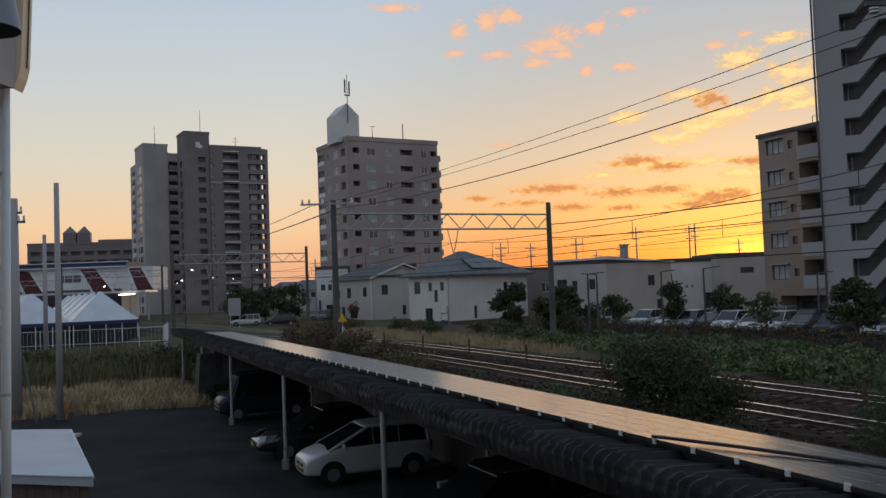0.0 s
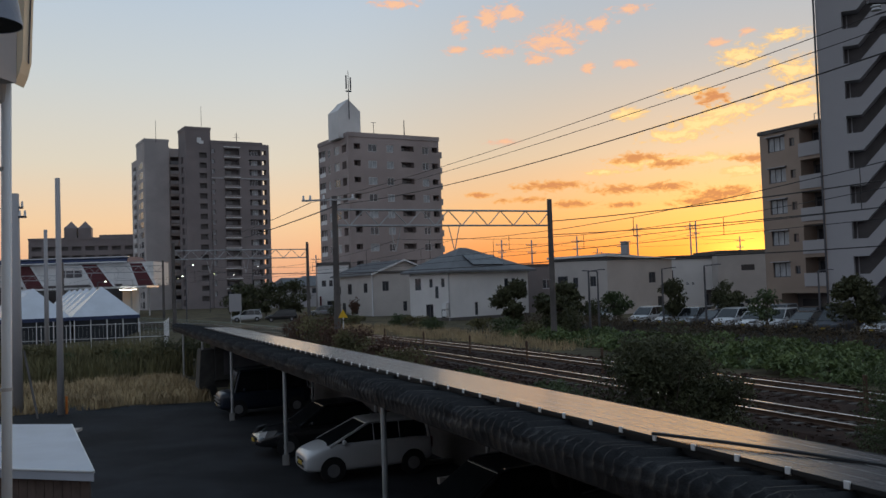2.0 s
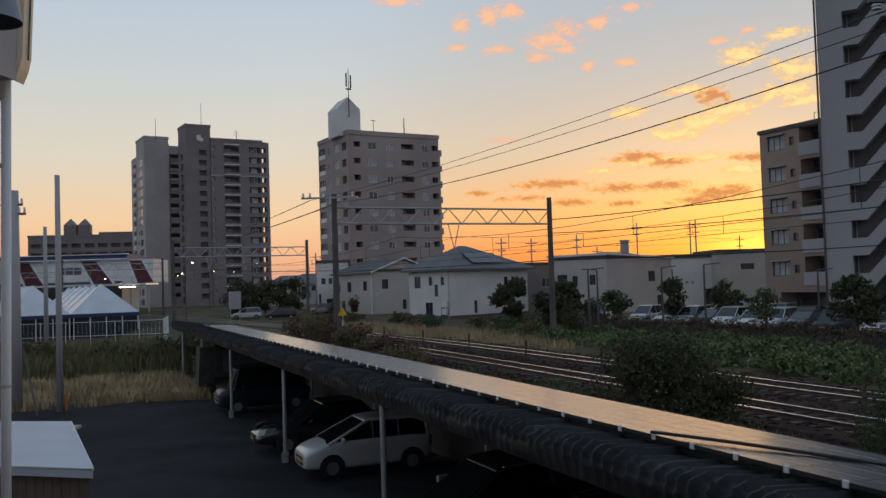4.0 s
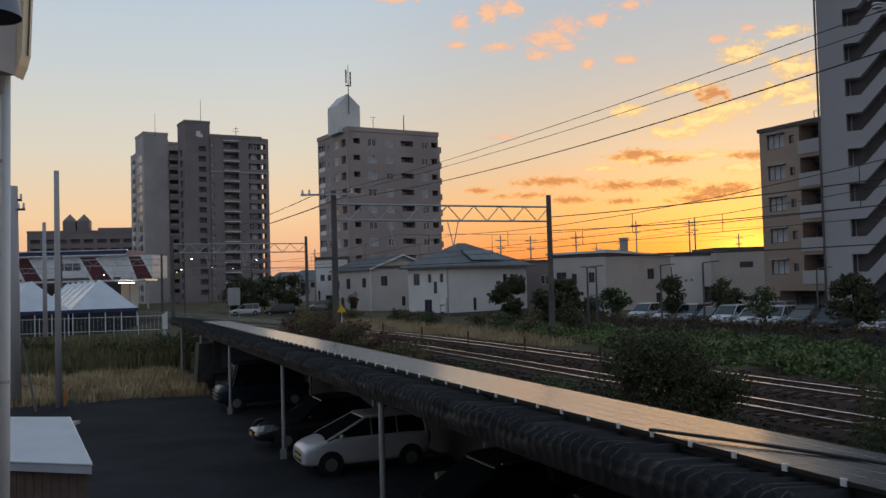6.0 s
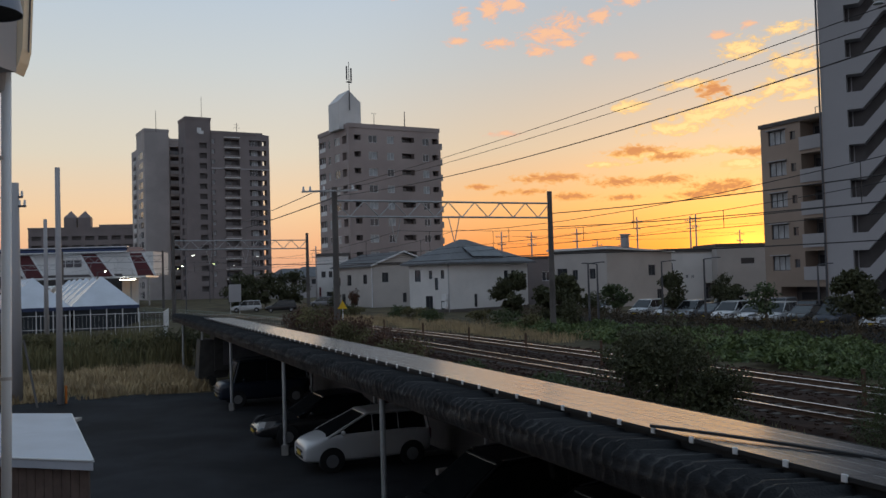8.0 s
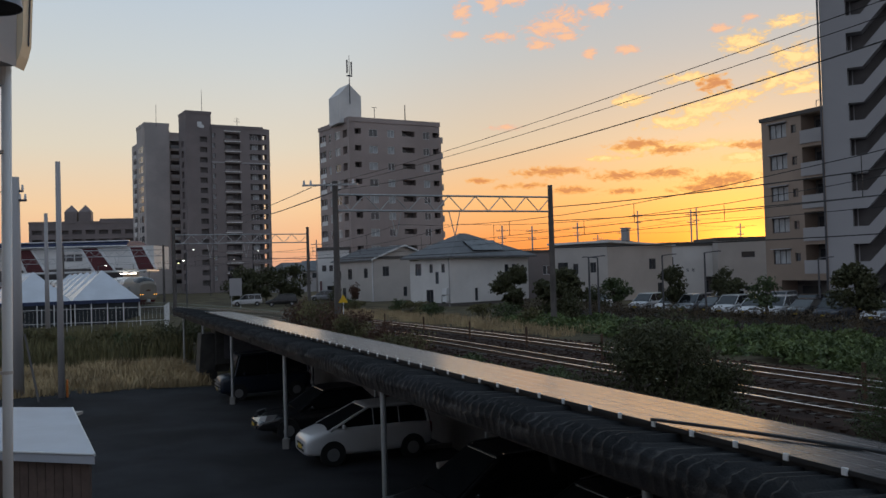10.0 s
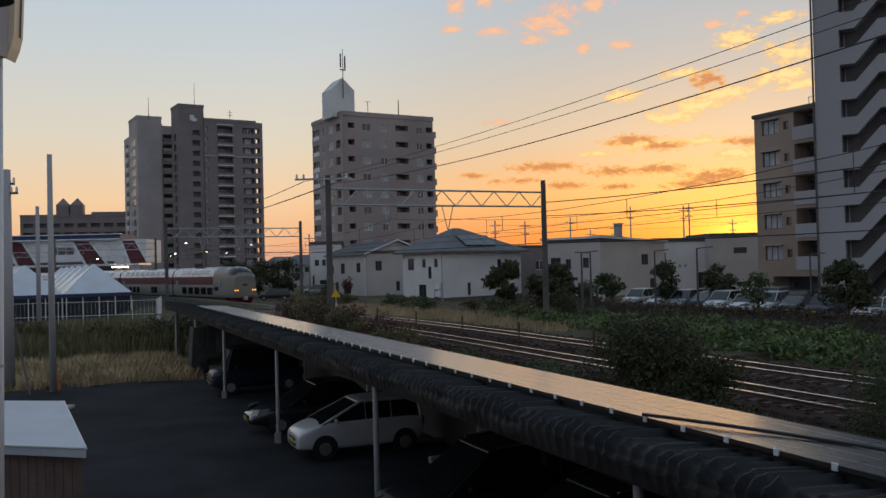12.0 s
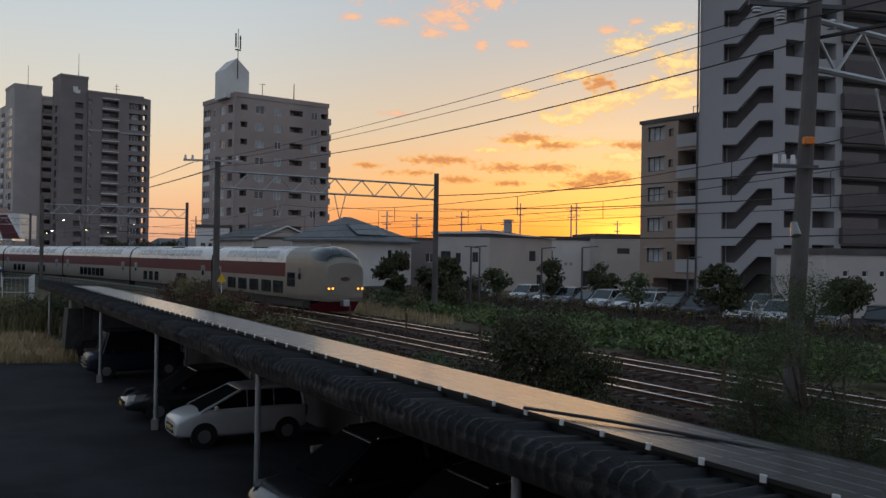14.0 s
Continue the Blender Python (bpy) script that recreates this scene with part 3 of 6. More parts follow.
def build_solar():
    """Modules in a single row, each with its frame, glass, cell lines and edge clamp."""
    L, W, q0, z0 = 0.66, 1.38, 5.70, 3.10
    tilt = Matrix.Translation((0, 0, 0)) @ Matrix.Rotation(radians(-2.2), 4, "X")
    frame_me = Shape().box(.002, L - .002, 0, .018, -.035, .004).data("frame", "black")
    pane = Shape().box(.003, L - .003, .025, W - .025, -.012, 0.0).data("glass", "solar")
    lines = Shape().box(.03, L - .03, -.004, .004, .0005, .0015).data("cell_line", "cell_line")
    clip = Shape().box(-.032, .032, -.012, .012, -.045, .02).bevel(.004, 1).data("clamp", "white_metal")
    for i in range(int((47.2 - 0.5) / L)):
        s = 1.0 + i * L
        m = Matrix.Translation(sq(s + L, q0, z0)) @ yaw(LINE_YAW - 90) @ tilt
        p = thing("solar_panel", m, "dark glass solar panel on the car port roof", "solar panel", "solar panels")
        part("frame", frame_me, None, p)
        part("frame", frame_me, None, p, at=Matrix.Translation((0, W - .025, 0)))
        part("glass", pane, None, p)
        for j in range(1, 5):
            part("cell_line", lines, None, p, at=Matrix.Translation((0, W * j / 5, 0)))
        part("clamp", clip, None, p, "white edge clamp")
    for q, z in ((5.78, 3.03), (6.9, 2.99)):
        rail = Shape()
        rail.hull([sq(0.5, q - .03, z - .06), sq(0.5, q + .03, z - .06), sq(48, q + .03, z - .06), sq(48, q - .03, z - .06)],
                  [sq(0.5, q - .03, z + .02), sq(0.5, q + .03, z + .02), sq(48, q + .03, z + .02), sq(48, q - .03, z + .02)])
        solid("mounting_rail", rail, "black", "black aluminium rail that carries the solar panels", "rail", "mounting rails")


build_car_port()
build_solar()
# dark wall added at the step in the ground, filling the gloom there
solid("retaining_wall", Shape().hull([sq(-12, 9.22, 0), sq(-12, 9.42, 0), sq(50, 9.42, 0), sq(50, 9.22, 0)], [sq(-12, 9.22, 1.0), sq(-12, 9.42, 1.0), sq(50, 9.42, 1.0), sq(50, 9.22, 1.0)]), "dark_concrete", "dark concrete retaining wall added to fill the dark behind the cars", "wall", kind="structure")


def own_building():
    """Unseen left wing and back wall of the viewer's building, added to block sky."""
    w = Shape().box(-14, -2.95, -8, 5.35, 0, 6.1)
    solid("wall_left", w, "cream_wall", "unseen cream rendered wing of the viewer's own building, added to block sky light", "wall", kind="structure")
    b = Shape().box(-2.9, 9, -8, -1.4, 0, 7.0)
    solid("wall_back", b, "cream_wall", "unseen cream rendered back wall of the viewer's own building, added to block sky light", "wall", kind="structure")
    solid("balcony_floor", Shape().box(-2.9, 5.5, -1.4, .35, 3.05, 3.2), "concrete", "concrete balcony floor from which one looks", "balcony", kind="structure")
    solid("roof_left", Shape().box(-14.2, -2.6, -8.2, 5.38, 7.21, 7.5), "dark_concrete", "unseen dark flat roof added over the left wing", "roof", kind="structure")


own_building()

# ---- buildings ----
GZ = 0.8


class Face:
    """One side of a block: u runs to the right as seen from outside, v up, w inwards."""

    def __init__(self, o, right, width):
        self.o, self.r, self.w = Vector(o), Vector(right).normalized(), width
        self.n = Vector((-self.r.y, self.r.x, 0))

    def at(self, u, v, w=0.0):
        return self.o + self.r * u + Vector((0, 0, v)) + self.n * w

    def place(self, u, v, w=0.0):
        x = self.r
        m = Matrix(((x.x, self.n.x, 0), (x.y, self.n.y, 0), (0, 0, 1))).to_4x4()
        return Matrix.Translation(self.at(u, v, w)) @ m


def sheet(sh, face, height, holes, v0=0.0):
    """The wall with holes (u0, u1, v0, v1, depth) cut through, and their reveals."""
    us = sorted({0.0, face.w, *[h[0] for h in holes], *[h[1] for h in holes]})
    vs = sorted({v0, height, *[h[2] for h in holes], *[h[3] for h in holes]})
    for a, b in zip(us, us[1:]):
        for c, d in zip(vs, vs[1:]):
            mu, mv = (a + b) / 2, (c + d) / 2
            if not any(h[0] < mu < h[1] and h[2] < mv < h[3] for h in holes):
                sh.quad(face.at(a, c), face.at(b, c), face.at(b, d), face.at(a, d))
    for a, b, c, d, w in holes:
        for p, q in (((a, c), (b, c)), ((b, c), (b, d)), ((b, d), (a, d)), ((a, d), (a, c))):
            sh.quad(face.at(*p), face.at(*q), face.at(*q, w), face.at(*p, w))


MESHES = {}


def window_mesh(w, h, bars, mat):
    key = (round(w, 2), round(h, 2), bars, mat)
    if key not in MESHES:
        f, t = Shape(), 0.06
        f.box(0, w, -.04, .05, 0, t).box(0, w, -.04, .05, h - t, h).box(0, t, -.04, .05, t, h - t).box(w - t, w, -.04, .05, t, h - t)
        for i in range(1, bars + 1):
            x = w * i / (bars + 1)
            f.box(x - .03, x + .03, -.03, .05, t, h - t)
        MESHES[key] = (f.data("window_frame", mat), Shape().box(t, w - t, .01, .03, t, h - t).data("pane", "window"), Shape().box(t, w - t, .01, .03, t, h - t).data("pane", "curtain"))
    return MESHES[key]


def add_window(parent, face, u0, u1, v0, v1, depth, bars=1, mat="white_metal", curtain=False):
    fr, pane, cur = window_mesh(u1 - u0, v1 - v0, bars, mat)
    w = part("window", fr, None, parent, at=face.place(u0, v0, depth - 0.05))
    part("pane", cur if curtain else pane, None, w)


def add_recess(parent, face, u0, u1, v0, v1, depth, rail=None, door=True):
    key = ("recess", round(u1 - u0, 2), round(v1 - v0, 2))
    w, h = u1 - u0, v1 - v0
    if key not in MESHES:
        # back wall coloured dark to carry the recess's shade
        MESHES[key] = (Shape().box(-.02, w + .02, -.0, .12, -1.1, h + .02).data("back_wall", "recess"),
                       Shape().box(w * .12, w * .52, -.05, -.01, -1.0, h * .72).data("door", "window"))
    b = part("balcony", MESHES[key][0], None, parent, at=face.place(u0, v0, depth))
    if door:
        part("balcony_door", MESHES[key][1], None, b)


def block(name, corner, theta, front, side, top, front_holes, side_holes, mat, label, category, roof="dark_concrete", base=GZ, parapet=0.5, group=""):
    """A block with its nearest corner at corner; front runs right along theta, side runs back to the left."""
    r = Vector((math.cos(radians(theta)), math.sin(radians(theta)), 0))
    l = Vector((-r.y, r.x, 0))
    c = Vector((corner[0], corner[1], base))
    t = thing(name, Matrix.Identity(4), label, category, group)
    h = top - base
    f = Face(c, r, front)
    s = Face(c + l * side, -l, side)
    sh = Shape()
    sheet(sh, f, h, front_holes)
    sheet(sh, s, h, side_holes)
    e, g = c + r * front, c + l * side
    k = e + l * side
    up = Vector((0, 0, h))
    sh.quad(e, k, k + up, e + up).quad(k, g, g + up, k + up)
    part("wall", sh, mat, t)
    ro = Shape()
    m = Matrix.Translation(c) @ yaw(theta)
    ro.box(-.12, front + .12, -.12, side + .12, h, h + .25, m)
    for b in ((-.12, front + .12, -.12, .15), (-.12, front + .12, side - .15, side + .12), (-.12, .15, .15, side - .15), (front - .15, front + .12, .15, side - .15)):
        ro.box(b[0], b[1], b[2], b[3], h + .25, h + .25 + parapet, m)
    part("roof", ro, mat if parapet >= .4 else roof, t)
    return t, f, s, m, h


rnd = random.Random(7)


def tall_block():
    """The ten-storey block with the gabled lift tower."""
    st, n, h0 = 2.83, 10, 1.55
    fh, sh_, items = [], [], []
    cols = [(.96, 2.15, 'b'), (3.6, 5.2, 'w'), (7.1, 8.4, 'w'), (9.95, 12.4, 'b'), (14.05, 15.3, 'w'), (16.0, 17.2, 'b')]
    for i in range(n):
        v = h0 + i * st
        for a, b, k in cols:
            hole = (a, b, v + (.28 if k == 'w' else .62), v + 1.55, .15 if k == 'w' else 1.3)
            fh.append(hole)
            items.append(('f', k, hole))
        for a, b, lo, hi, k in ((.35, 3.1, -.1, 1.75, 'b'), (4.4, 5.4, .2, 1.6, 'w'), (7.2, 9.4, .25, 1.6, 'w'), (10.5, 12.4, .2, 1.5, 'b')):
            hole = (a, b, v + lo, v + hi, .15 if k == 'w' else 1.0)
            sh_.append(hole)
            items.append(('s', k, hole))
    t, f, s, m, h = block("apartment_block", (-15.2, 150.0), 30, 17.4, 13.3, 30.5, fh, sh_, "brown_wall",
                          "ten-storey brown tiled apartment block with a gabled lift tower", "apartment block")
    for face, k, (a, b, c, d, w) in items:
        F = f if face == 'f' else s
        if k == 'w':
            add_window(t, F, a, b, c, d, w, 1, "white_metal", rnd.random() < .55)
        else:
            add_recess(t, F, a, b, c, d, w)
        if face == 's' and a < 1:
            rail = Shape()
            for x in (a + .9, a + 1.8, b - .1):
                rail.box(x, x + .12, .12, .2, c, d)
            rail.box(a, b, .05, .12, c, c + .75)
            part("balcony_screen", rail, "white_metal", t, "white balcony screen", at=F.place(0, 0))
    # a projecting strip down the near corner, floor bands
    strip_ = Shape()
    strip_.box(-.25, .0, -.25, .5, 0, h + .3, m).box(17.35, 18.6, 1.6, 8, 0, h - 1.6, m)
    part("corner_pier", strip_, "brown_wall", t)
    for i in range(n):
        part("side_balcony", Shape().box(18.6, 19.3, 2.2, 7.2, h0 + i * st + .1, h0 + i * st + 1.2, m), "pale_wall", t)
    tw = Shape()
    z = h
    mm = m @ Matrix.Translation((-.85, -.2, 0))
    tw.hull([mm @ Vector(p) for p in ((-.1, 2.0, z), (4.0, 2.0, z), (4.0, 6.4, z), (-.1, 6.4, z))],
            [mm @ Vector(p) for p in ((-.1, 2.0, z + 4.7), (4.0, 2.0, z + 4.7), (4.0, 6.4, z + 4.7), (-.1, 6.4, z + 4.7))])
    part("lift_tower", tw, "white_wall", t, "pale grey rendered lift tower")
    gb = Shape()
    gb.hull([mm @ Vector(p) for p in ((-.1, 2.0, z + 4.7), (4.0, 2.0, z + 4.7), (1.8, 2.0, z + 6.7))], [mm @ Vector(p) for p in ((-.1, 6.4, z + 4.7), (4.0, 6.4, z + 4.7), (1.8, 6.4, z + 6.7))])
    part("tower_roof", gb, "white_wall", t)
    ma = Shape()
    ma.rod(mm @ Vector((1.8, 1.7, z + 3.2)), mm @ Vector((1.8, 1.7, z + 11.5)), .09, .05).rod(mm @ Vector((1.4, 1.7, z + 8.4)), mm @ Vector((1.4, 1.7, z + 10.7)), .13)
    ma.rod(mm @ Vector((2.2, 1.7, z + 8.2)), mm @ Vector((2.2, 1.7, z + 10.4)), .13).box(1.3, 2.3, 1.6, 1.8, z + 7.9, z + 8.1, mm)
    part("antenna_mast", ma, "dark_steel", t)
    an = Shape()
    an.rod(m @ Vector((6.2, 3, z)), m @ Vector((6.2, 3, z + 3.2)), .05).rod(m @ Vector((5.7, 3, z + 3.2)), m @ Vector((6.7, 3, z + 3.2)), .04)
    an.rod(m @ Vector((12.2, 3, z)), m @ Vector((12.2, 3, z + 4.0)), .11, .07).box(11.7, 12.9, 2.6, 3.6, z, z + 1.0, m).box(8.0, 9.5, 2, 4, z + .5, z + 1.1, m)
    part("roof_antenna", an, "dark_steel", t)


tall_block()


def far_towers():
    """The tall pair of blocks at the curve: a plain wing, a core and a balcony wing."""
    st = 2.83
    base = 0.8
    # left wing: plain end wall, windows down its long side, a lower rear bay
    deep, rear = 11.0, 8.6
    sh_ = []
    for i in range(15):
        v = 41.04 - i * st
        sh_ += [(deep - 6.2, deep - 2.6, v - 1.0, v + 1.0, .07), (deep - 8.6, deep - 7.2, v - .9, v + .8, .07)]
    t, f, s, m, h = block("apartment_tower", (-82.73, 250.6), 30, 6.7, deep, 48.3, [], sh_, "grey_wall", "grey plain-walled wing of a tall apartment tower", "apartment tower")
    for a, b, c, d, w in sh_:
        add_window(t, s, a, b, c, d, w, 1 if b - a > 2 else 0, "white_metal")
    part("rear_bay", Shape().box(.3, 6.7, deep + .01, deep + rear, 0, h - 3.6, m), "grey_wall", t)
    part("stair_head", Shape().box(6.0, 7.6, 3, 8, h - 4, h - .9, m), "grey_wall", t)
    back = Face(m @ Vector((.3, deep + rear, 0)), Vector((.5, -.866, 0)), rear)
    for i in range(14):
        v = 41.0 - i * st
        part("rear_balcony", Shape().box(3.0, 6.5, -.3, -.02, v - 1.5, v - .3).data("rear_balcony", "white_wall"), None, t, "pale balcony front", at=back.place(0, 0))
        # flat dark slab painted as the shade of an opening
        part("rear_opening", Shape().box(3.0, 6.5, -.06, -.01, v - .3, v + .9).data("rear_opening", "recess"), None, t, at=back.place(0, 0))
    # recessed landing bay
    fh = []
    for i in range(15):
        v = 44.4 - (i + 1) * st
        fh.append((0.4, 6.4, v + .75, v + 2.0, 1.4))
    t, f, s, m, h = block("apartment_tower", (-77.4, 255.3), 30, 7.0, 8, 46.0, fh, [], "grey_wall", "recessed landing bay of a tall apartment tower", "apartment tower")
    for i, (a, b, c, d, w) in enumerate(fh):
        add_recess(t, f, a, b, c, d, w)
        part("landing_front", Shape().box(.3, 6.5, -.25, -.02, c - .9, c + .05, m), "pale_wall" if i else "sky_window", t)
    # core
    sh_, fh = [], []
    for i in range(15):
        v = 41.3 - i * st
        sh_.append((2.7, 5.2, v - .9, v + .9, .5))
        fh.append((3.7, 5.75, v + .35, v + 1.8, .7))
    t, f, s, m, h = block("apartment_tower", (-69.4, 244.5), 30, 6.9, 8.0, 50.2, fh, sh_, "dark_wall", "dark brown core of a tall apartment tower", "apartment tower")
    for F, holes in ((s, sh_), (f, fh)):
        for a, b, c, d, w in holes:
            add_recess(t, F, a, b, c, d, w, door=False)
    part("sign", Shape().box(3.1, 4.3, -.12, -.02, h - 3.6, h - 2.2, m).box(3.6, 4.9, -.2, -.12, h - 3.9, h - 3.0, m), "white_metal", t, "small pale square emblem")
    # balcony wing
    fh, kinds = [], []
    rows = [44.87 - i * st for i in range(15)]
    for v in rows:
        fh.append((.15, .95, v - 1.9, v - .7, .5)); kinds.append('w')
        fh.append((3.7, 7.95, v - 2.2, v - .5, 1.3)); kinds.append('b')
        fh.append((10.8, 14.2, v - 2.1, v - .45, 1.1)); kinds.append('b')
    t, f, s, m, h = block("apartment_tower", (-63.2, 247.5), 30, 14.6, 11, 46.6, fh, [], "dark_wall", "dark brown tiled balcony wing of a tall apartment tower", "apartment tower")
    for k, (a, b, c, d, w) in zip(kinds, fh):
        if k == 'b':
            add_recess(t, f, a, b, c, d, w)
        else:
            add_window(t, f, a, b, c, d, w, 0, "white_metal", True)
        if k == 'b' and a > 9:
            add_window(t, f, a + .9, a + 2.6, c, d - .1, .95, 1, "white_metal", rnd.random() < .6)
    for v in rows:
        part("balcony_edge", Shape().box(3.5, 8.1, -.45, .02, v - .12, v + .12, m), "white_wall", t, "white balcony edge")
        part("balcony_panel", Shape().box(3.6, 8.0, -.3, -.1, v - 3.0, v - 2.15, m), "dark_wall", t)
        part("end_balcony", Shape().box(14.62, 15.75, 0, 2.2, v - 3.25, v - 1.85, m), "dark_wall", t)
    part("end_balcony", Shape().box(14.62, 15.75, 0, 2.2, rows[0] - .5, h + .3, m), "dark_wall", t)
    part("end_pier", Shape().box(15.75, 16.65, 0, 2.2, 0, h + .2, m), "dark_wall", t)
    for x0, x1 in ((-.1, 3.4), (8.3, 16.7)):
        part("string_course", Shape().box(x0, x1, -.15, .02, 35.9, 36.3, m), "pale_wall", t)
    an = Shape()
    an.rod(m @ Vector((8.5, 4, h)), m @ Vector((8.5, 4, h + 4)), .08).rod(m @ Vector((7.6, 4, h + 2.6)), m @ Vector((9.4, 4, h + 2.6)), .05).rod(m @ Vector((7.9, 4, h + 3.4)), m @ Vector((9.1, 4, h + 3.4)), .05)
    part("roof_antenna", an, "dark_steel", t)
    for x, k, r in ((-1.5, 11, .10), (-14, 6, .08)):
        part("lightning_rod", Shape().rod(m @ Vector((x, 4, h)), m @ Vector((x, 4, h + k)), r, .05), "dark_steel", t)


far_towers()


def stair_tower():
    """The near pale tower with open zigzag stairs and balconies round the corner."""
    st, n = 2.92, 14
    top = GZ + n * st + 1.0
    left, corner = Vector((32.2, 75.2, GZ)), Vector((38.0, 71.9, GZ))
    r = (corner - left).normalized()
    f = Face(left, r, (corner - left).length)
    W = f.w
    t = thing("stair_tower", Matrix.Identity(4), "pale grey apartment tower with open zigzag stairs", "apartment tower")
    sh = Shape()
    h = top - GZ
    us0, us1, us2, us3 = 1.98, 3.15, 4.95, 6.1
    sh.quad(f.at(0, 0), f.at(us0, 0), f.at(us0, h), f.at(0, h)).quad(f.at(us3, 0), f.at(W, 0), f.at(W, h), f.at(us3, h))
    lo, hi, rise = 1.15, 2.62, 2.0
    for i in range(n):
        v = i * st - .2
        def pt(u, y, w=0):
            return f.at(u, max(0.0, y), w)
        # the opening: level part, then a rising part to the right
        a = [(us0, v + lo), (us1, v + lo), (us2, v + lo + rise), (us3, v + lo + rise)]
        b = [(us0, v + hi), (us1, v + hi), (us2, v + hi + rise), (us3, v + hi + rise)]
        nxt = [(x, y + st) for x, y in a]
        for j in range(3):
            sh.quad(pt(*b[j]), pt(*b[j + 1]), pt(*nxt[j + 1]), pt(*nxt[j]))
            sh.quad(pt(*a[j]), pt(*a[j + 1]), pt(*a[j + 1], 1.3), pt(*a[j], 1.3))
            sh.quad(pt(*b[j]), pt(*b[j + 1]), pt(*b[j + 1], 1.3), pt(*b[j], 1.3))
        sh.quad(pt(*a[0]), pt(*b[0]), pt(*b[0], 1.3), pt(*a[0], 1.3)).quad(pt(*a[3]), pt(*b[3]), pt(*b[3], 1.3), pt(*a[3], 1.3))
    part("wall", sh, "pale_wall", t)
    # stair well's back, its shade put into the dark colour
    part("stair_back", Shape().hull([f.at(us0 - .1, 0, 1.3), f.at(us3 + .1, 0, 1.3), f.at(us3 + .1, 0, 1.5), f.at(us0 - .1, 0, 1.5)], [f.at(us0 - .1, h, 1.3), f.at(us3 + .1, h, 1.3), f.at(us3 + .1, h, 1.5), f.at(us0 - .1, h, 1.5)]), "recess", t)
    for i in range(n):
        v = i * st - .2
        part("stair_door", Shape().hull([f.at(us0 + .25, max(0, v + .3), 1.2), f.at(us0 + .33, max(0, v + .3), 1.2), f.at(us0 + .33, max(0, v + .3), 1.28), f.at(us0 + .25, max(0, v + .3), 1.28)],
                                        [f.at(us0 + .25, v + hi, 1.2), f.at(us0 + .33, v + hi, 1.2), f.at(us0 + .33, v + hi, 1.28), f.at(us0 + .25, v + hi, 1.28)]), "pale_wall", t)
    # right-hand side with balconies
    rr = Vector((math.cos(radians(10)), math.sin(radians(10)), 0))
    g = Face(corner, rr, 24)
    holes, pans = [], []
    for i in range(n):
        v = i * st
        holes += [(0.5, 2.3, v + 1.1, v + 2.55, 1.2), (3.4, 5.7, v + 1.15, v + 2.6, 1.4), (6.4, 16.5, v + 1.2, v + 2.6, 1.4), (17, 23, v + 1.2, v + 2.6, 1.4)]
    w2 = Shape()
    sheet(w2, g, h, holes)
    back = corner + rr * 24
    deep = Vector((7.0, 12.0, 0))
    up = Vector((0, 0, h))
    w2.quad(back, back + deep, back + deep + up, back + up).quad(back + deep, left + deep, left + deep + up, back + deep + up).quad(left + deep, left, left + up, left + deep + up)
    w2.quad(left + up, corner + up, back + up, back + deep + up).quad(left + up, back + deep + up, left + deep + up)
    part("balcony_wall", w2, "pale_wall", t)
    for (a, b, c, d, w) in holes:
        add_recess(t, g, a, b, c, d, w)
    for i in range(n):
        v = i * st
        part("balcony_front", Shape().hull([g.at(6.2, v - .15, -.5), g.at(24, v - .15, -.5), g.at(24, v - .15, -.02), g.at(6.2, v - .15, -.02)], [g.at(6.2, v + 1.2, -.5), g.at(24, v + 1.2, -.5), g.at(24, v + 1.2, -.02), g.at(6.2, v + 1.2, -.02)]), "balcony_brown", t, "dark brown balcony front")
    part("downpipe", Shape().rod(f.at(-.12, 0, -.1), f.at(-.12, h, -.1), .09), "dark_steel", t)


stair_tower()


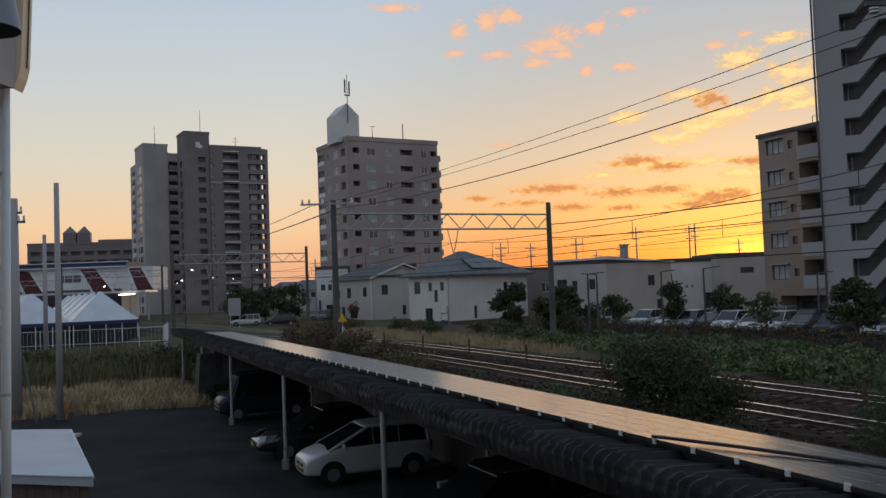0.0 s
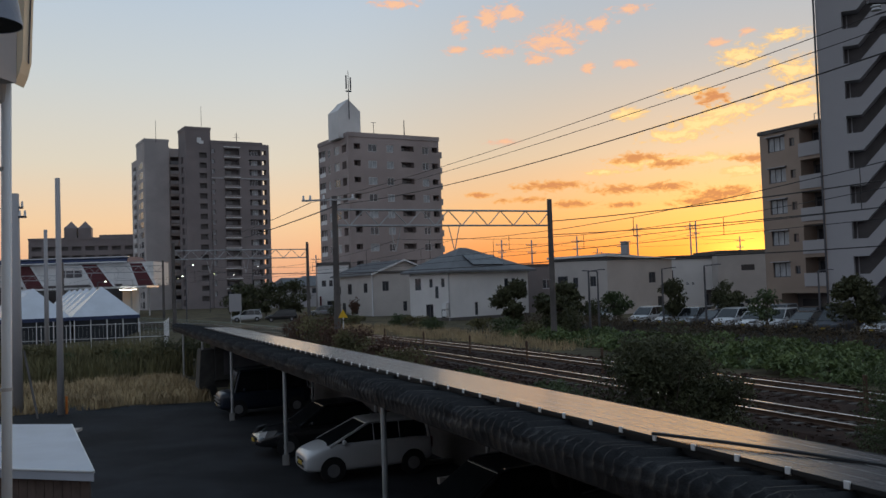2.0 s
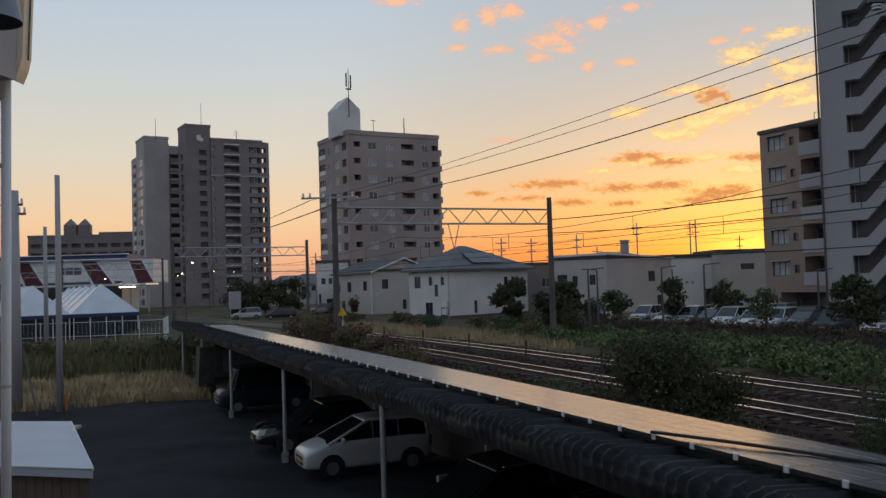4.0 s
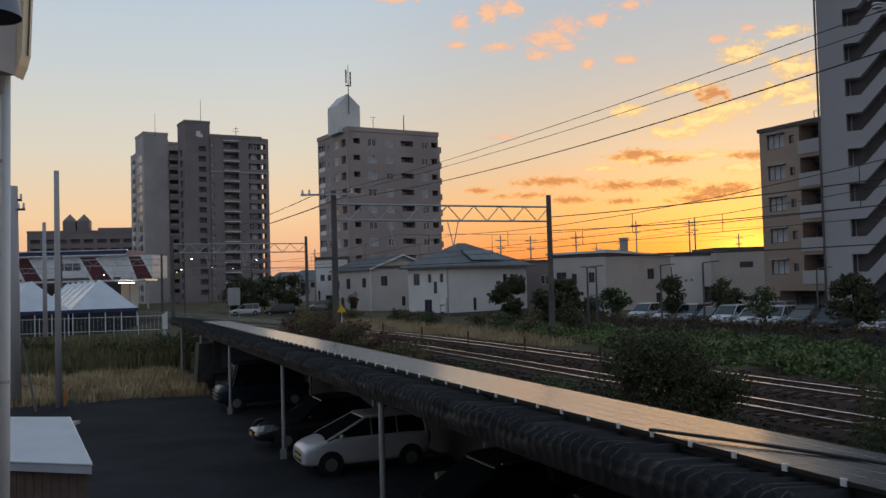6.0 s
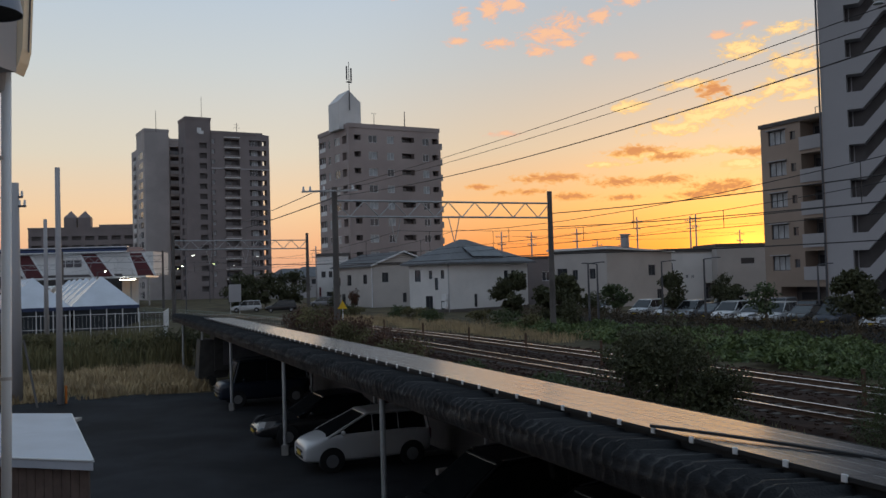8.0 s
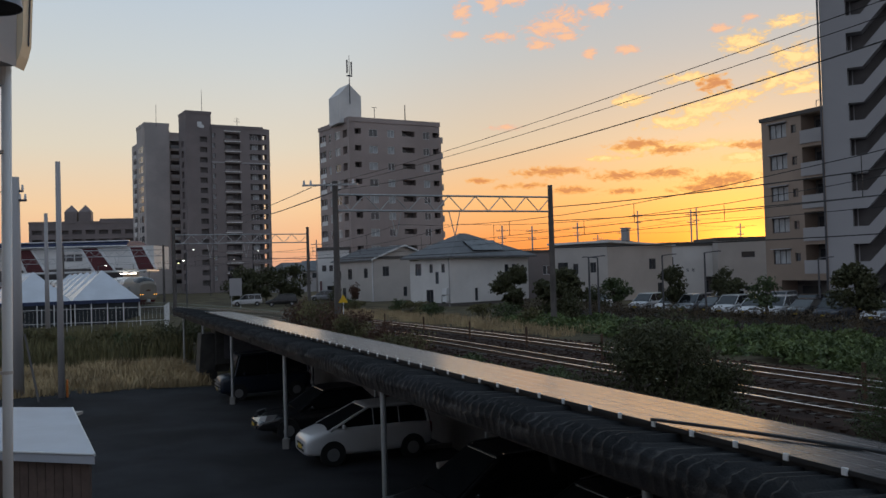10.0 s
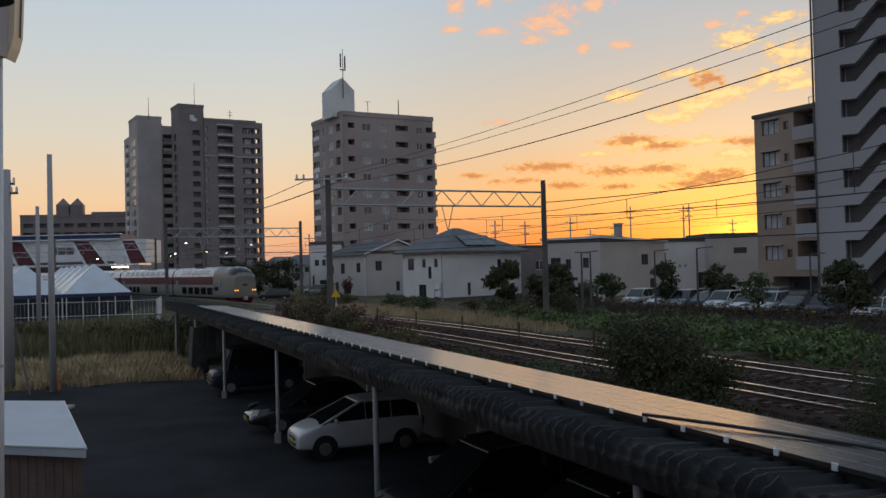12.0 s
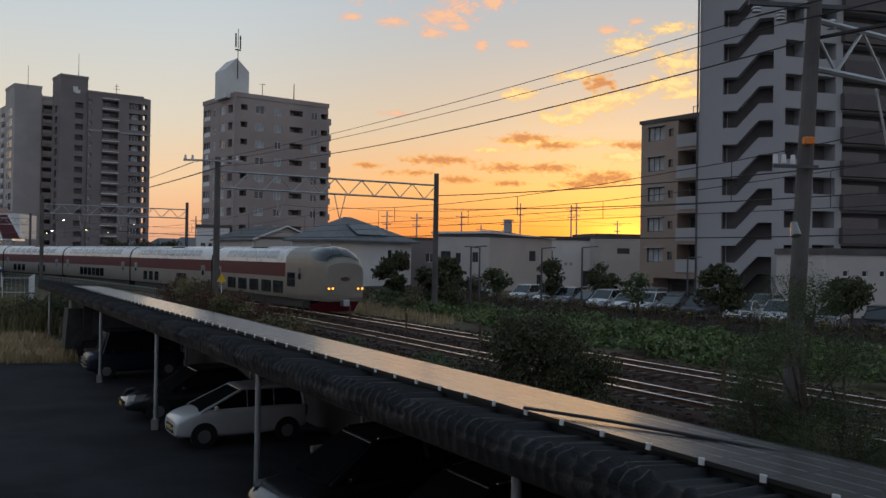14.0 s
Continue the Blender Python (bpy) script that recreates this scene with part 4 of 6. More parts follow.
def six_storey():
    st = 2.92
    left, right = Vector((30.5, 85.0, GZ)), Vector((33.7, 78.3, GZ))
    W = (right - left).length
    f = Face(left, right - left, W)
    t = thing("apartment_house", Matrix.Identity(4), "six-storey brown and grey apartment house", "apartment house")
    h = 18.05 - GZ
    holes = []
    for i in range(5):
        v = 3.05 + i * st
        holes += [(.95, 3.0, v + .75, v + 2.1, .2), (3.55, 4.15, v + 1.0, v + 1.75, .2), (4.75, 7.0, v + 1.05, v + 2.45, 1.6)]
    holes.append((1.8, 7.0, 0.3, 2.3, 2.0))
    sh = Shape()
    sheet(sh, f, h, holes)
    deep = f.n * 14
    e, g = left + deep, right + deep
    up = Vector((0, 0, h))
    sh.quad(left, e, e + up, left + up).quad(e, g, g + up, e + up).quad(right, g, g + up, right + up)
    part("wall", sh, "warm_wall", t)
    part("roof", Shape().hull([left + up - f.r * .15 - f.n * .15, right + up - f.n * .15, g + up, e + up - f.r * .15], [left + up - f.r * .15 - f.n * .15 + Vector((0, 0, .35)), right + up - f.n * .15 + Vector((0, 0, .35)), g + up + Vector((0, 0, .35)), e + up - f.r * .15 + Vector((0, 0, .35))]), "dark_concrete", t)
    for (a, b, c, d, w) in holes:
        if w == .2:
            add_window(t, f, a, b, c, d, w, 2 if b - a > 1 else 0, "dark_steel", b - a > 1)
        else:
            add_recess(t, f, a, b, c, d, w)
    for i in range(5):
        v = 3.05 + i * st
        part("window_hood", Shape().hull([f.at(.85, v + 2.12, -.3), f.at(3.1, v + 2.12, -.3), f.at(3.1, v + 2.12, -.0), f.at(.85, v + 2.12, -.0)], [f.at(.85, v + 2.2, -.3), f.at(3.1, v + 2.2, -.3), f.at(3.1, v + 2.2, -.0), f.at(.85, v + 2.2, -.0)]), "pale_wall", t)
        part("balcony_front", Shape().hull([f.at(4.65, v - .15, -.12), f.at(7.15, v - .15, -.12), f.at(7.15, v - .15, .0), f.at(4.65, v - .15, .0)], [f.at(4.65, v + 1.05, -.12), f.at(7.15, v + 1.05, -.12), f.at(7.15, v + 1.05, .0), f.at(4.65, v + 1.05, .0)]), "pale_wall", t, "pale grey balcony front")
    an = Shape()
    an.box(0, .05, 0, .05, 0, .9, f.place(5.6, h + .3, 1)).box(0, 1.8, 0, .05, .85, .9, f.place(5.6, h + .3, 1)).box(1.75, 1.8, 0, .05, 0, .9, f.place(5.6, h + .3, 1))
    part("roof_rail", an, "pale_wall", t)


six_storey()


def hip_house():
    """White two-storey house with a grey hipped roof and a row of roof panels."""
    th, L, D = 42, 13.2, 7.2
    fh = [(9.0, 9.7, 3.2, 4.7, .15), (10.3, 10.9, 3.2, 4.7, .15), (12.0, 12.5, 3.3, 4.6, .15), (3.9, 4.4, .5, 2.0, .15)]
    sh_ = [(1.0, 2.1, 3.6, 5.0, .15), (3.6, 4.2, 3.9, 4.9, .15), (5.7, 6.3, 3.9, 4.9, .15), (4.6, 5.2, 2.6, 4.0, .15), (2.9, 4.2, .2, 1.9, .15), (5.6, 6.3, .3, 1.3, .15)]
    r = Vector((math.cos(radians(th)), math.sin(radians(th)), 0))
    t, f, s, m, h = block("detached_house", (0.7, 103.4), th, L, D, 6.55, fh, sh_, "white_wall", "white two-storey house with a grey hipped roof", "house", parapet=0.02)
    for F, hs in ((f, fh), (s, sh_)):
        for a, b, c, d, w in hs:
            add_window(t, F, a, b, c, d, w, 1 if b - a > .9 else 0, "dark_steel")
    ro = Shape()
    o, z = .8, h + .02
    p = [m @ Vector(v) for v in ((-o, -o, z), (L + o, -o, z), (L + o, D + o, z), (-o, D + o, z))]
    q = [m @ Vector(v) for v in ((5.0, D / 2, z + 2.85), (6.2, D / 2, z + 2.85))]
    ro.quad(p[0], p[1], q[1], q[0]).quad(p[1], p[2], q[1]).quad(p[2], p[3], q[0], q[1]).quad(p[3], p[0], q[0])
    ro.hull([v - Vector((0, 0, .22)) for v in p], [v for v in p])
    part("roof_slope", ro, "roof_tile", t, "grey tiled hipped roof")
    n = (q[0] - p[0]).cross(p[1] - p[0]).normalized()
    n = n if n.z > 0 else -n
    rd = (m @ Vector((1, 0, 0, 0)).to_3d() - m @ Vector((0, 0, 0))).normalized()
    upd = n.cross(rd) if n.cross(rd).z > 0 else -n.cross(rd)
    base = p[0] + rd * 4.6 + upd * 1.0 + n * .12
    for i in range(3):
        for j in range(2):
            c = base + rd * (i * 1.75 + j * .0) + upd * (j * 1.15)
            part("roof_panel", Shape().hull([c, c + rd * 1.7, c + rd * 1.7 + upd * 1.1, c + upd * 1.1], [v + n * .08 for v in (c, c + rd * 1.7, c + rd * 1.7 + upd * 1.1, c + upd * 1.1)]), "window", t)
    ac = Shape().box(0, .8, -.45, -.1, 0, .7).bevel(.03).data("outdoor_unit", "white_metal")
    part("outdoor_unit", ac, None, t, "white air-conditioner unit", at=s.place(6.2, .5))
    part("outdoor_unit", ac, None, t, at=s.place(6.2, 1.4))
    part("downpipe", Shape().rod(s.at(D - .1, 0, -.08), s.at(D - .1, h, -.08), .05), "pale_wall", t)
    part("plinth", Shape().box(-.04, L + .04, -.04, D + .04, 0, .35, m), "dark_concrete", t)


def gable_house():
    th, L, D = 26, 9.5, 17
    sh_ = [(1.0, 1.6, 3.2, 4.5, .15), (2.4, 3.1, 3.2, 4.5, .15), (6.2, 8.0, 3.2, 4.8, .15), (13.0, 14.6, 3.4, 4.8, .15), (3.6, 5.2, .2, 1.9, .15), (9.0, 10.6, .2, 2.0, .15)]
    fh = [(1.4, 2.4, 3.6, 5.0, .15), (6.2, 6.9, 3.9, 4.9, .15), (4.6, 5.2, .6, 2.0, .15), (7.4, 8.2, .6, 2.0, .15)]
    t, f, s, m, h = block("detached_house", (-10.1, 129.0), th, L, D, 6.9, fh, sh_, "cream_wall", "cream two-storey house with a dark gabled roof", "house", parapet=.02)
    for F, hs in ((f, fh), (s, sh_)):
        for a, b, c, d, w in hs:
            add_window(t, F, a, b, c, d, w, 1 if b - a > .9 else 0, "dark_steel")
    z, o = h, .5
    g = Shape()
    g.hull([m @ Vector(v) for v in ((0, 0, z), (L, 0, z), (L / 2, 0, z + 1.7))], [m @ Vector(v) for v in ((0, D, z), (L, D, z), (L / 2, D, z + 1.7))])
    part("gable", g, "cream_wall", t)
    ro = Shape()
    for a, b in (((-o, z - .2), (L / 2, z + 1.8)), ((L + o, z - .2), (L / 2, z + 1.8))):
        ro.hull([m @ Vector(v) for v in ((a[0], -o, a[1]), (b[0], -o, b[1]), (b[0], -o, b[1] + .18), (a[0], -o, a[1] + .18))], [m @ Vector(v) for v in ((a[0], D + o, a[1]), (b[0], D + o, b[1]), (b[0], D + o, b[1] + .18), (a[0], D + o, a[1] + .18))])
    part("roof_slope", ro, "roof_tile", t, "dark grey gabled roof")
    vb = Shape()
    for a in (-o, L + o):
        vb.hull([m @ Vector(v) for v in ((a, -o - .06, z - .22), (L / 2, -o - .06, z + 1.8), (L / 2, -o - .06, z + 2.05), (a, -o - .06, z + .03))], [m @ Vector(v) for v in ((a, -o, z - .22), (L / 2, -o, z + 1.8), (L / 2, -o, z + 2.05), (a, -o, z + .03))])
    part("barge_board", vb, "white_metal", t)
    part("downpipe", Shape().rod(s.at(D - .2, 0, -.1), s.at(D - .2, h, -.1), .09), "white_metal", t)
    # flat-roofed white neighbour
    sh_ = [(1.0, 2.0, 3.0, 4.2, .15), (6.0, 7.0, 3.0, 4.2, .15), (10.5, 11.5, 3.0, 4.2, .15)]
    fh = [(.7, 1.4, 4.6, 5.6, .15), (1.9, 2.5, 4.6, 5.6, .15), (3.6, 4.4, 4.6, 5.8, .15), (1.5, 2.8, .6, 2.2, .15)]
    t, f, s, m, h = block("detached_house", (-20.9, 149.0), 8, 5.2, 10, 8.9, fh, [], "white_wall", "white flat-roofed house beside the crossing", "house", parapet=.25)
    for a, b, c, d, w in fh:
        add_window(t, f, a, b, c, d, w, 0, "dark_steel")
    part("red_post", Shape().box(.3, .6, -.2, -.05, .3, 3.0, m), "red", t)


def long_houses():
    th = 42
    sh_ = [(1.0, 2.6, 3.3, 4.7, .15), (3.4, 4.2, 3.3, 4.5, .15), (6.0, 6.9, 3.4, 4.6, .15), (1.2, 2.2, .6, 2.0, .15)]
    fh = [(8.2, 9.6, 3.6, 4.9, .15), (9.9, 10.9, .5, 1.9, .15), (3.0, 3.8, .4, 1.4, .15)]
    t, f, s, m, h = block("apartment_house", (19.1, 104.8), th, 13.2, 8.6, 7.3, fh, sh_, "cream_wall", "two-storey tan and white house with a shallow roof", "house", parapet=.02)
    for F, hs in ((f, fh), (s, sh_)):
        for a, b, c, d, w in hs:
            add_window(t, F, a, b, c, d, w, 1, "dark_steel")
    z, o = h, .35
    ro = Shape()
    ro.hull([m @ Vector(v) for v in ((-o, -o, z + .35), (13.2 + o, -o, z - .05), (13.2 + o, 8.6 + o, z - .05), (-o, 8.6 + o, z + .35))], [m @ Vector(v) for v in ((-o, -o, z + .6), (13.2 + o, -o, z + .12), (13.2 + o, 8.6 + o, z + .12), (-o, 8.6 + o, z + .6))])
    part("roof_slope", ro, "white_metal", t, "white-edged shallow roof")
    part("roof_ridge", Shape().hull([m @ Vector(v) for v in ((3, 2, z + .4), (12.6, 2, z + .1), (12.6, 8, z + .1), (3, 8, z + .4))], [m @ Vector(v) for v in ((6, 4.5, z + .95), (10, 4.5, z + .85), (10, 5.5, z + .85), (6, 5.5, z + .95))]), "roof_tile", t)
    part("flue", Shape().box(9.2, 9.9, 4, 4.7, z + .8, z + 2.3, m).box(9.05, 10.05, 3.85, 4.85, z + 2.3, z + 2.45, m), "pale_wall", t)
    # low white pair farther on
    fh = [(1.0, 1.6, 3.6, 5.2, .15), (3.3, 3.7, 3.0, 3.5, .15), (4.1, 4.5, 3.0, 3.5, .15), (5.8, 7.4, .1, 2.3, .8)]
    t, f, s, m, h = block("office_building", (30.2, 124.0), 4, 7.6, 9, 7.4, fh, [], "white_wall", "low white two-storey building with a flat roof", "building", parapet=.3)
    for a, b, c, d, w in fh:
        (add_window if w == .15 else add_recess)(t, f, a, b, c, d, w)
    fh = [(3.3, 5.2, 4.8, 5.6, .15), (3.6, 5.6, .3, .9, .15), (6.2, 8.0, .3, .9, .15)]
    t, f, s, m, h = block("office_building", (37.4, 122.5), 4, 7.4, 9, 7.9, fh, [], "cream_wall", "low cream two-storey building with a flat roof", "building", parapet=.25)
    for a, b, c, d, w in fh:
        add_window(t, f, a, b, c, d, w, 0, "dark_steel")
    t, f, s, m, h = block("detached_house", (11.0, 122.0), 30, 7, 8, 7.1, [(3, 4.4, 3.2, 4.5, .15)], [], "dark_wall", "brown house behind the hipped roof", "house", parapet=.05)
    add_window(t, f, 3, 4.4, 3.2, 4.5, .15)
    t, f, s, m, h = block("detached_house", (44.8, 130.0), 5, 9, 8, 6.4, [(1, 2.2, 2.8, 4.2, .15), (2.6, 3.6, 2.8, 4.2, .15)], [], "pale_wall", "small pale house with a dark roof", "house", parapet=.05)
    add_window(t, f, 1, 2.2, 2.8, 4.2, .15)
    add_window(t, f, 2.6, 3.6, 2.8, 4.2, .15)
    # low annex beside the stair tower
    fh = [(1.4, 1.9, 3.0, 3.5, .15), (3.0, 3.5, 3.0, 3.5, .15), (4.5, 5.0, 3.0, 3.5, .15), (6.0, 6.5, 3.0, 3.5, .15), (9.0, 12.0, .2, 2.2, .15)]
    t, f, s, m, h = block("annex_building", (35.6, 60.5), 6, 16, 6, 5.4, fh, [], "cream_wall", "low cream annex with small square windows", "building", parapet=.2)
    for a, b, c, d, w in fh:
        add_window(t, f, a, b, c, d, w, 0, "white_metal")


hip_house()
gable_house()
long_houses()


def left_district():
    """Station hall, tents, fence and a far block at the left."""
    t, f, s, m, h = block("far_block", (-137.5, 298.0), 12, 35, 14, 24.5, [(1 + i * 4.2, 4 + i * 4.2, 2 + j * 3.0, 3.4 + j * 3.0, .8) for i in range(8) for j in range(7)], [], "dark_wall", "distant brown apartment block with twin turrets", "apartment block", parapet=.4)
    for i in range(8):
        for j in range(7):
            add_recess(t, f, 1 + i * 4.2, 4 + i * 4.2, 2 + j * 3.0, 3.4 + j * 3.0, .8, door=False)
    for x in (11.0, 15.5):
        tu = Shape()
        tu.box(x, x + 4, 1, 5, h, h + 4.0, m)
        tu.hull([m @ Vector(p) for p in ((x, 1, h + 4), (x + 4, 1, h + 4), (x + 4, 5, h + 4), (x, 5, h + 4))], [m @ Vector(p) for p in ((x + 1.9, 2.9, h + 6.3), (x + 2.1, 2.9, h + 6.3), (x + 2.1, 3.1, h + 6.3), (x + 1.9, 3.1, h + 6.3))])
        part("turret", tu, "dark_wall", t)
    part("penthouse", Shape().box(22, 34, 2, 10, h, h + 1.6, m), "dark_wall", t)
    # station hall
    st = thing("station_hall", Matrix.Translation((-99.3, 189.0, 0)) @ yaw(2) @ Matrix.Scale(1.46, 4), "white and red station hall with a navy curved roof", "station")
    st_w = Shape()
    st_w.box(0, 21.5, 0, 8, .5, 8.3).box(21.52, 26.0, 0, 8, 4.9, 8.3)
    part("wall", st_w, "white_wall", st)
    rf = Shape()
    ring = [(-.8, 8.3), (8.6, 8.3), (8.3, 8.8), (6.5, 9.1), (3.5, 9.2), (.5, 9.05), (-.7, 8.75)]
    rf.loft([[Vector((x, y, z)) for y, z in ring] for x in (-1, 22.5)])
    part("roof", rf, "awning", st, "navy curved sheet roof")
    for x0, w, slant in ((6.4, 2.6, 1.6), (15.7, 2.8, 2.0), (22.6, 2.4, 1.3)):
        part("gable_panel", Shape().hull([Vector((x0 + slant, -.15, 4.5)), Vector((x0 + slant + w, -.15, 4.5)), Vector((x0 + slant + w, -.02, 4.5)), Vector((x0 + slant, -.02, 4.5))],
                                         [Vector((x0, -.15, 8.1)), Vector((x0 + w - .6, -.15, 8.1)), Vector((x0 + w - .6, -.02, 8.1)), Vector((x0, -.02, 8.1))]), "red", st, "faded red slanting panel")
        for k in (-.35, w - .05):
            part("panel_border", Shape().hull([Vector((x0 + slant + k + (.0 if k < 0 else .05), -.22, 4.5)), Vector((x0 + slant + k + .4, -.22, 4.5)), Vector((x0 + slant + k + .4, -.02, 4.5)), Vector((x0 + slant + k + (.0 if k < 0 else .05), -.02, 4.5))],
                                              [Vector((x0 + k - (.0 if k < 0 else .55), -.22, 8.1)), Vector((x0 + k + .4 - (.0 if k < 0 else .6), -.22, 8.1)), Vector((x0 + k + .4 - (.0 if k < 0 else .6), -.02, 8.1)), Vector((x0 + k - (.0 if k < 0 else .55), -.02, 8.1))]), "white_metal", st)
    part("roof_edge", Shape().box(-1, 22.5, -.95, -.82, 8.3, 8.45).box(-1, 22.5, -.6, .3, 9.06, 9.16), "white_metal", st)
    for x in (12.3, 13.5, 14.7):
        part("window_band", Shape().box(x, x + 1.05, -.1, -.02, 6.3, 7.3), "window", st)
    # plain dark strip across the lower wall
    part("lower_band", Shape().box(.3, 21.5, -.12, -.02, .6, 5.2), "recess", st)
    part("platform_roof", Shape().box(8, 27, -7, -1, 4.5, 4.75), "white_metal", st)
    for x in (9, 14, 19, 24, 26.5):
        part("platform_post", Shape().rod((x, -4, .4), (x, -4, 4.5), .12), "steel", st)
    part("strip_light", Shape().box(23.4, 25.6, -7.2, -7.1, 4.2, 4.3), "lamp_cool", st, "lit white strip light")
    # row of peaked canopies
    for row, (bx, by) in enumerate(((-39.5, 103.7), (-45.86, 100.3))):
        for i in range(6):
            c = Matrix.Translation((bx - i * 3.38, by + i * 6.36, 0)) @ yaw(28)
            te = thing("canopy_tent", c, "white peaked canopy roof over a glazed shed", "canopy", "white peaked canopies")
            a = 3.59
            sh = Shape()
            sh.hull([Vector((-a, -a, 2.75)), Vector((a, -a, 2.75)), Vector((a, a, 2.75)), Vector((-a, a, 2.75))], [Vector((-.06, -.06, 6.05)), Vector((.06, -.06, 6.05)), Vector((.06, .06, 6.05)), Vector((-.06, .06, 6.05))])
            part("canopy", sh, "tent_sheet", te)
            part("valance", Shape().box(-a - .03, a + .03, -a - .03, a + .03, 2.35, 2.745), "awning", te, "navy valance")
            part("glazed_wall", Shape().box(-a + .2, a - .2, -a + .2, a - .2, 0, 2.35), "window", te)
            for j in range(5):
                part("mullion", Shape().box(-a + .25 + j * 1.7, -a + .35 + j * 1.7, -a + .1, -a + .19, 0, 2.35), "white_metal", te)
    # white wire fence
    fe = thing("wire_fence", Matrix.Identity(4), "white steel fence with posts, rails and wire mesh", "fence")
    pa = [Vector((-36.8, 77.2, 0)), Vector((-24.8, 79.5, 0)), Vector((-27.6, 90.0, 0))]
    pm = Shape().rod((0, 0, 0), (0, 0, 2.55), .032, n=6).data("post", "white_metal")
    wm = Shape().rod((0, 0, 0.1), (0, 0, 2.4), .007, n=3).data("wire", "white_metal")
    for a, b in zip(pa, pa[1:]):
        n = int((b - a).length / 2.0)
        for i in range(n + 1):
            part("post", pm, None, fe, at=Matrix.Translation(a.lerp(b, i / n)))
        for i in range(n * 6):
            part("wire", wm, None, fe, at=Matrix.Translation(a.lerp(b, i / (n * 6))))
        for z in (.15, 1.25, 2.45):
            part("rail", Shape().rod(a + Vector((0, 0, z)), b + Vector((0, 0, z)), .025, n=6), "white_metal", fe)


left_district()

# ---- poles, portals and wires ----


def portal(s, z=9.6, q0=14.0, q1=29.0, r=.21, lean=0.0):
    a, b = on_line(s, q0, .7), on_line(s + 1.0, q1, .7)
    t = thing("catenary_portal", Matrix.Identity(4), "concrete catenary masts joined by a galvanised lattice beam", "catenary portal", "catenary portals")
    for p, k in ((a, lean), (b, 0.0)):
        part("mast", Shape().rod((p.x - 6.7 * k, p.y, p.z), (p.x + (z + .75 - 7.4) * k, p.y, z + .75), r, r * .77, 12), "dark_concrete", t)
    lo, hi = Vector((0, 0, z - 1.7)), Vector((0, 0, z - .75))
    part("top_chord", Shape().rod(a + hi, b + hi, .065, n=6), "steel", t)
    part("bottom_chord", Shape().rod(a + lo, b + lo, .065, n=6), "steel", t)
    n = 16
    for i in range(n):
        u, v = a.lerp(b, i / n), a.lerp(b, (i + 1) / n)
        p, q = (u + lo, v + hi) if i % 2 else (u + hi, v + lo)
        part("brace", Shape().rod(p, q, .035, n=5), "steel", t)
    for q in (NEAR_TRACK, FAR_TRACK):
        c = on_line(s + .5, q, .7)
        part("hanger", Shape().rod(c + lo + Vector((-.35, 0, 0)), c + Vector((0, 0, 7.0 - .7)), .03, n=5).rod(c + lo + Vector((.35, 0, 0)), c + Vector((0, 0, 7.0 - .7)), .03, n=5), "steel", t)
    return a, b


PORTALS = [11.8, 51.7, 100.0, 148.0, 196.0]
for s in PORTALS:
    portal(s, q0=14.65 if s < 20 else 14.0, r=.175 if s < 20 else .21, lean=.05 if s < 20 else 0.0)


def cable(name, a, b, sag, r, label, mat="wire", n=24):
    a, b = Vector(a), Vector(b)
    pts = [a.lerp(b, i / n) - Vector((0, 0, 4 * sag * (i / n) * (1 - i / n))) for i in range(n + 1)]
    return solid(name, Shape().tube(pts, r), mat, label, "cable")


for q in (NEAR_TRACK, FAR_TRACK):
    t = thing("overhead_line", Matrix.Identity(4), "overhead messenger and contact wire with droppers", "overhead line", "overhead lines")
    stops = [-35.0] + PORTALS
    for a, b in zip(stops, stops[1:]):
        n = 8
        top = [on_line(a + (b - a) * i / n, q, 7.75 - 3.2 * (i / n) * (1 - i / n)) for i in range(n + 1)]
        low = [on_line(a + (b - a) * i / n, q, 6.35) for i in range(n + 1)]
        part("messenger_wire", Shape().tube(top, .012), "wire", t)
        part("contact_wire", Shape().tube(low, .011), "wire", t)
        for i in range(1, n, 2):
            part("dropper", Shape().rod(low[i], top[i], .012, n=4), "wire", t)


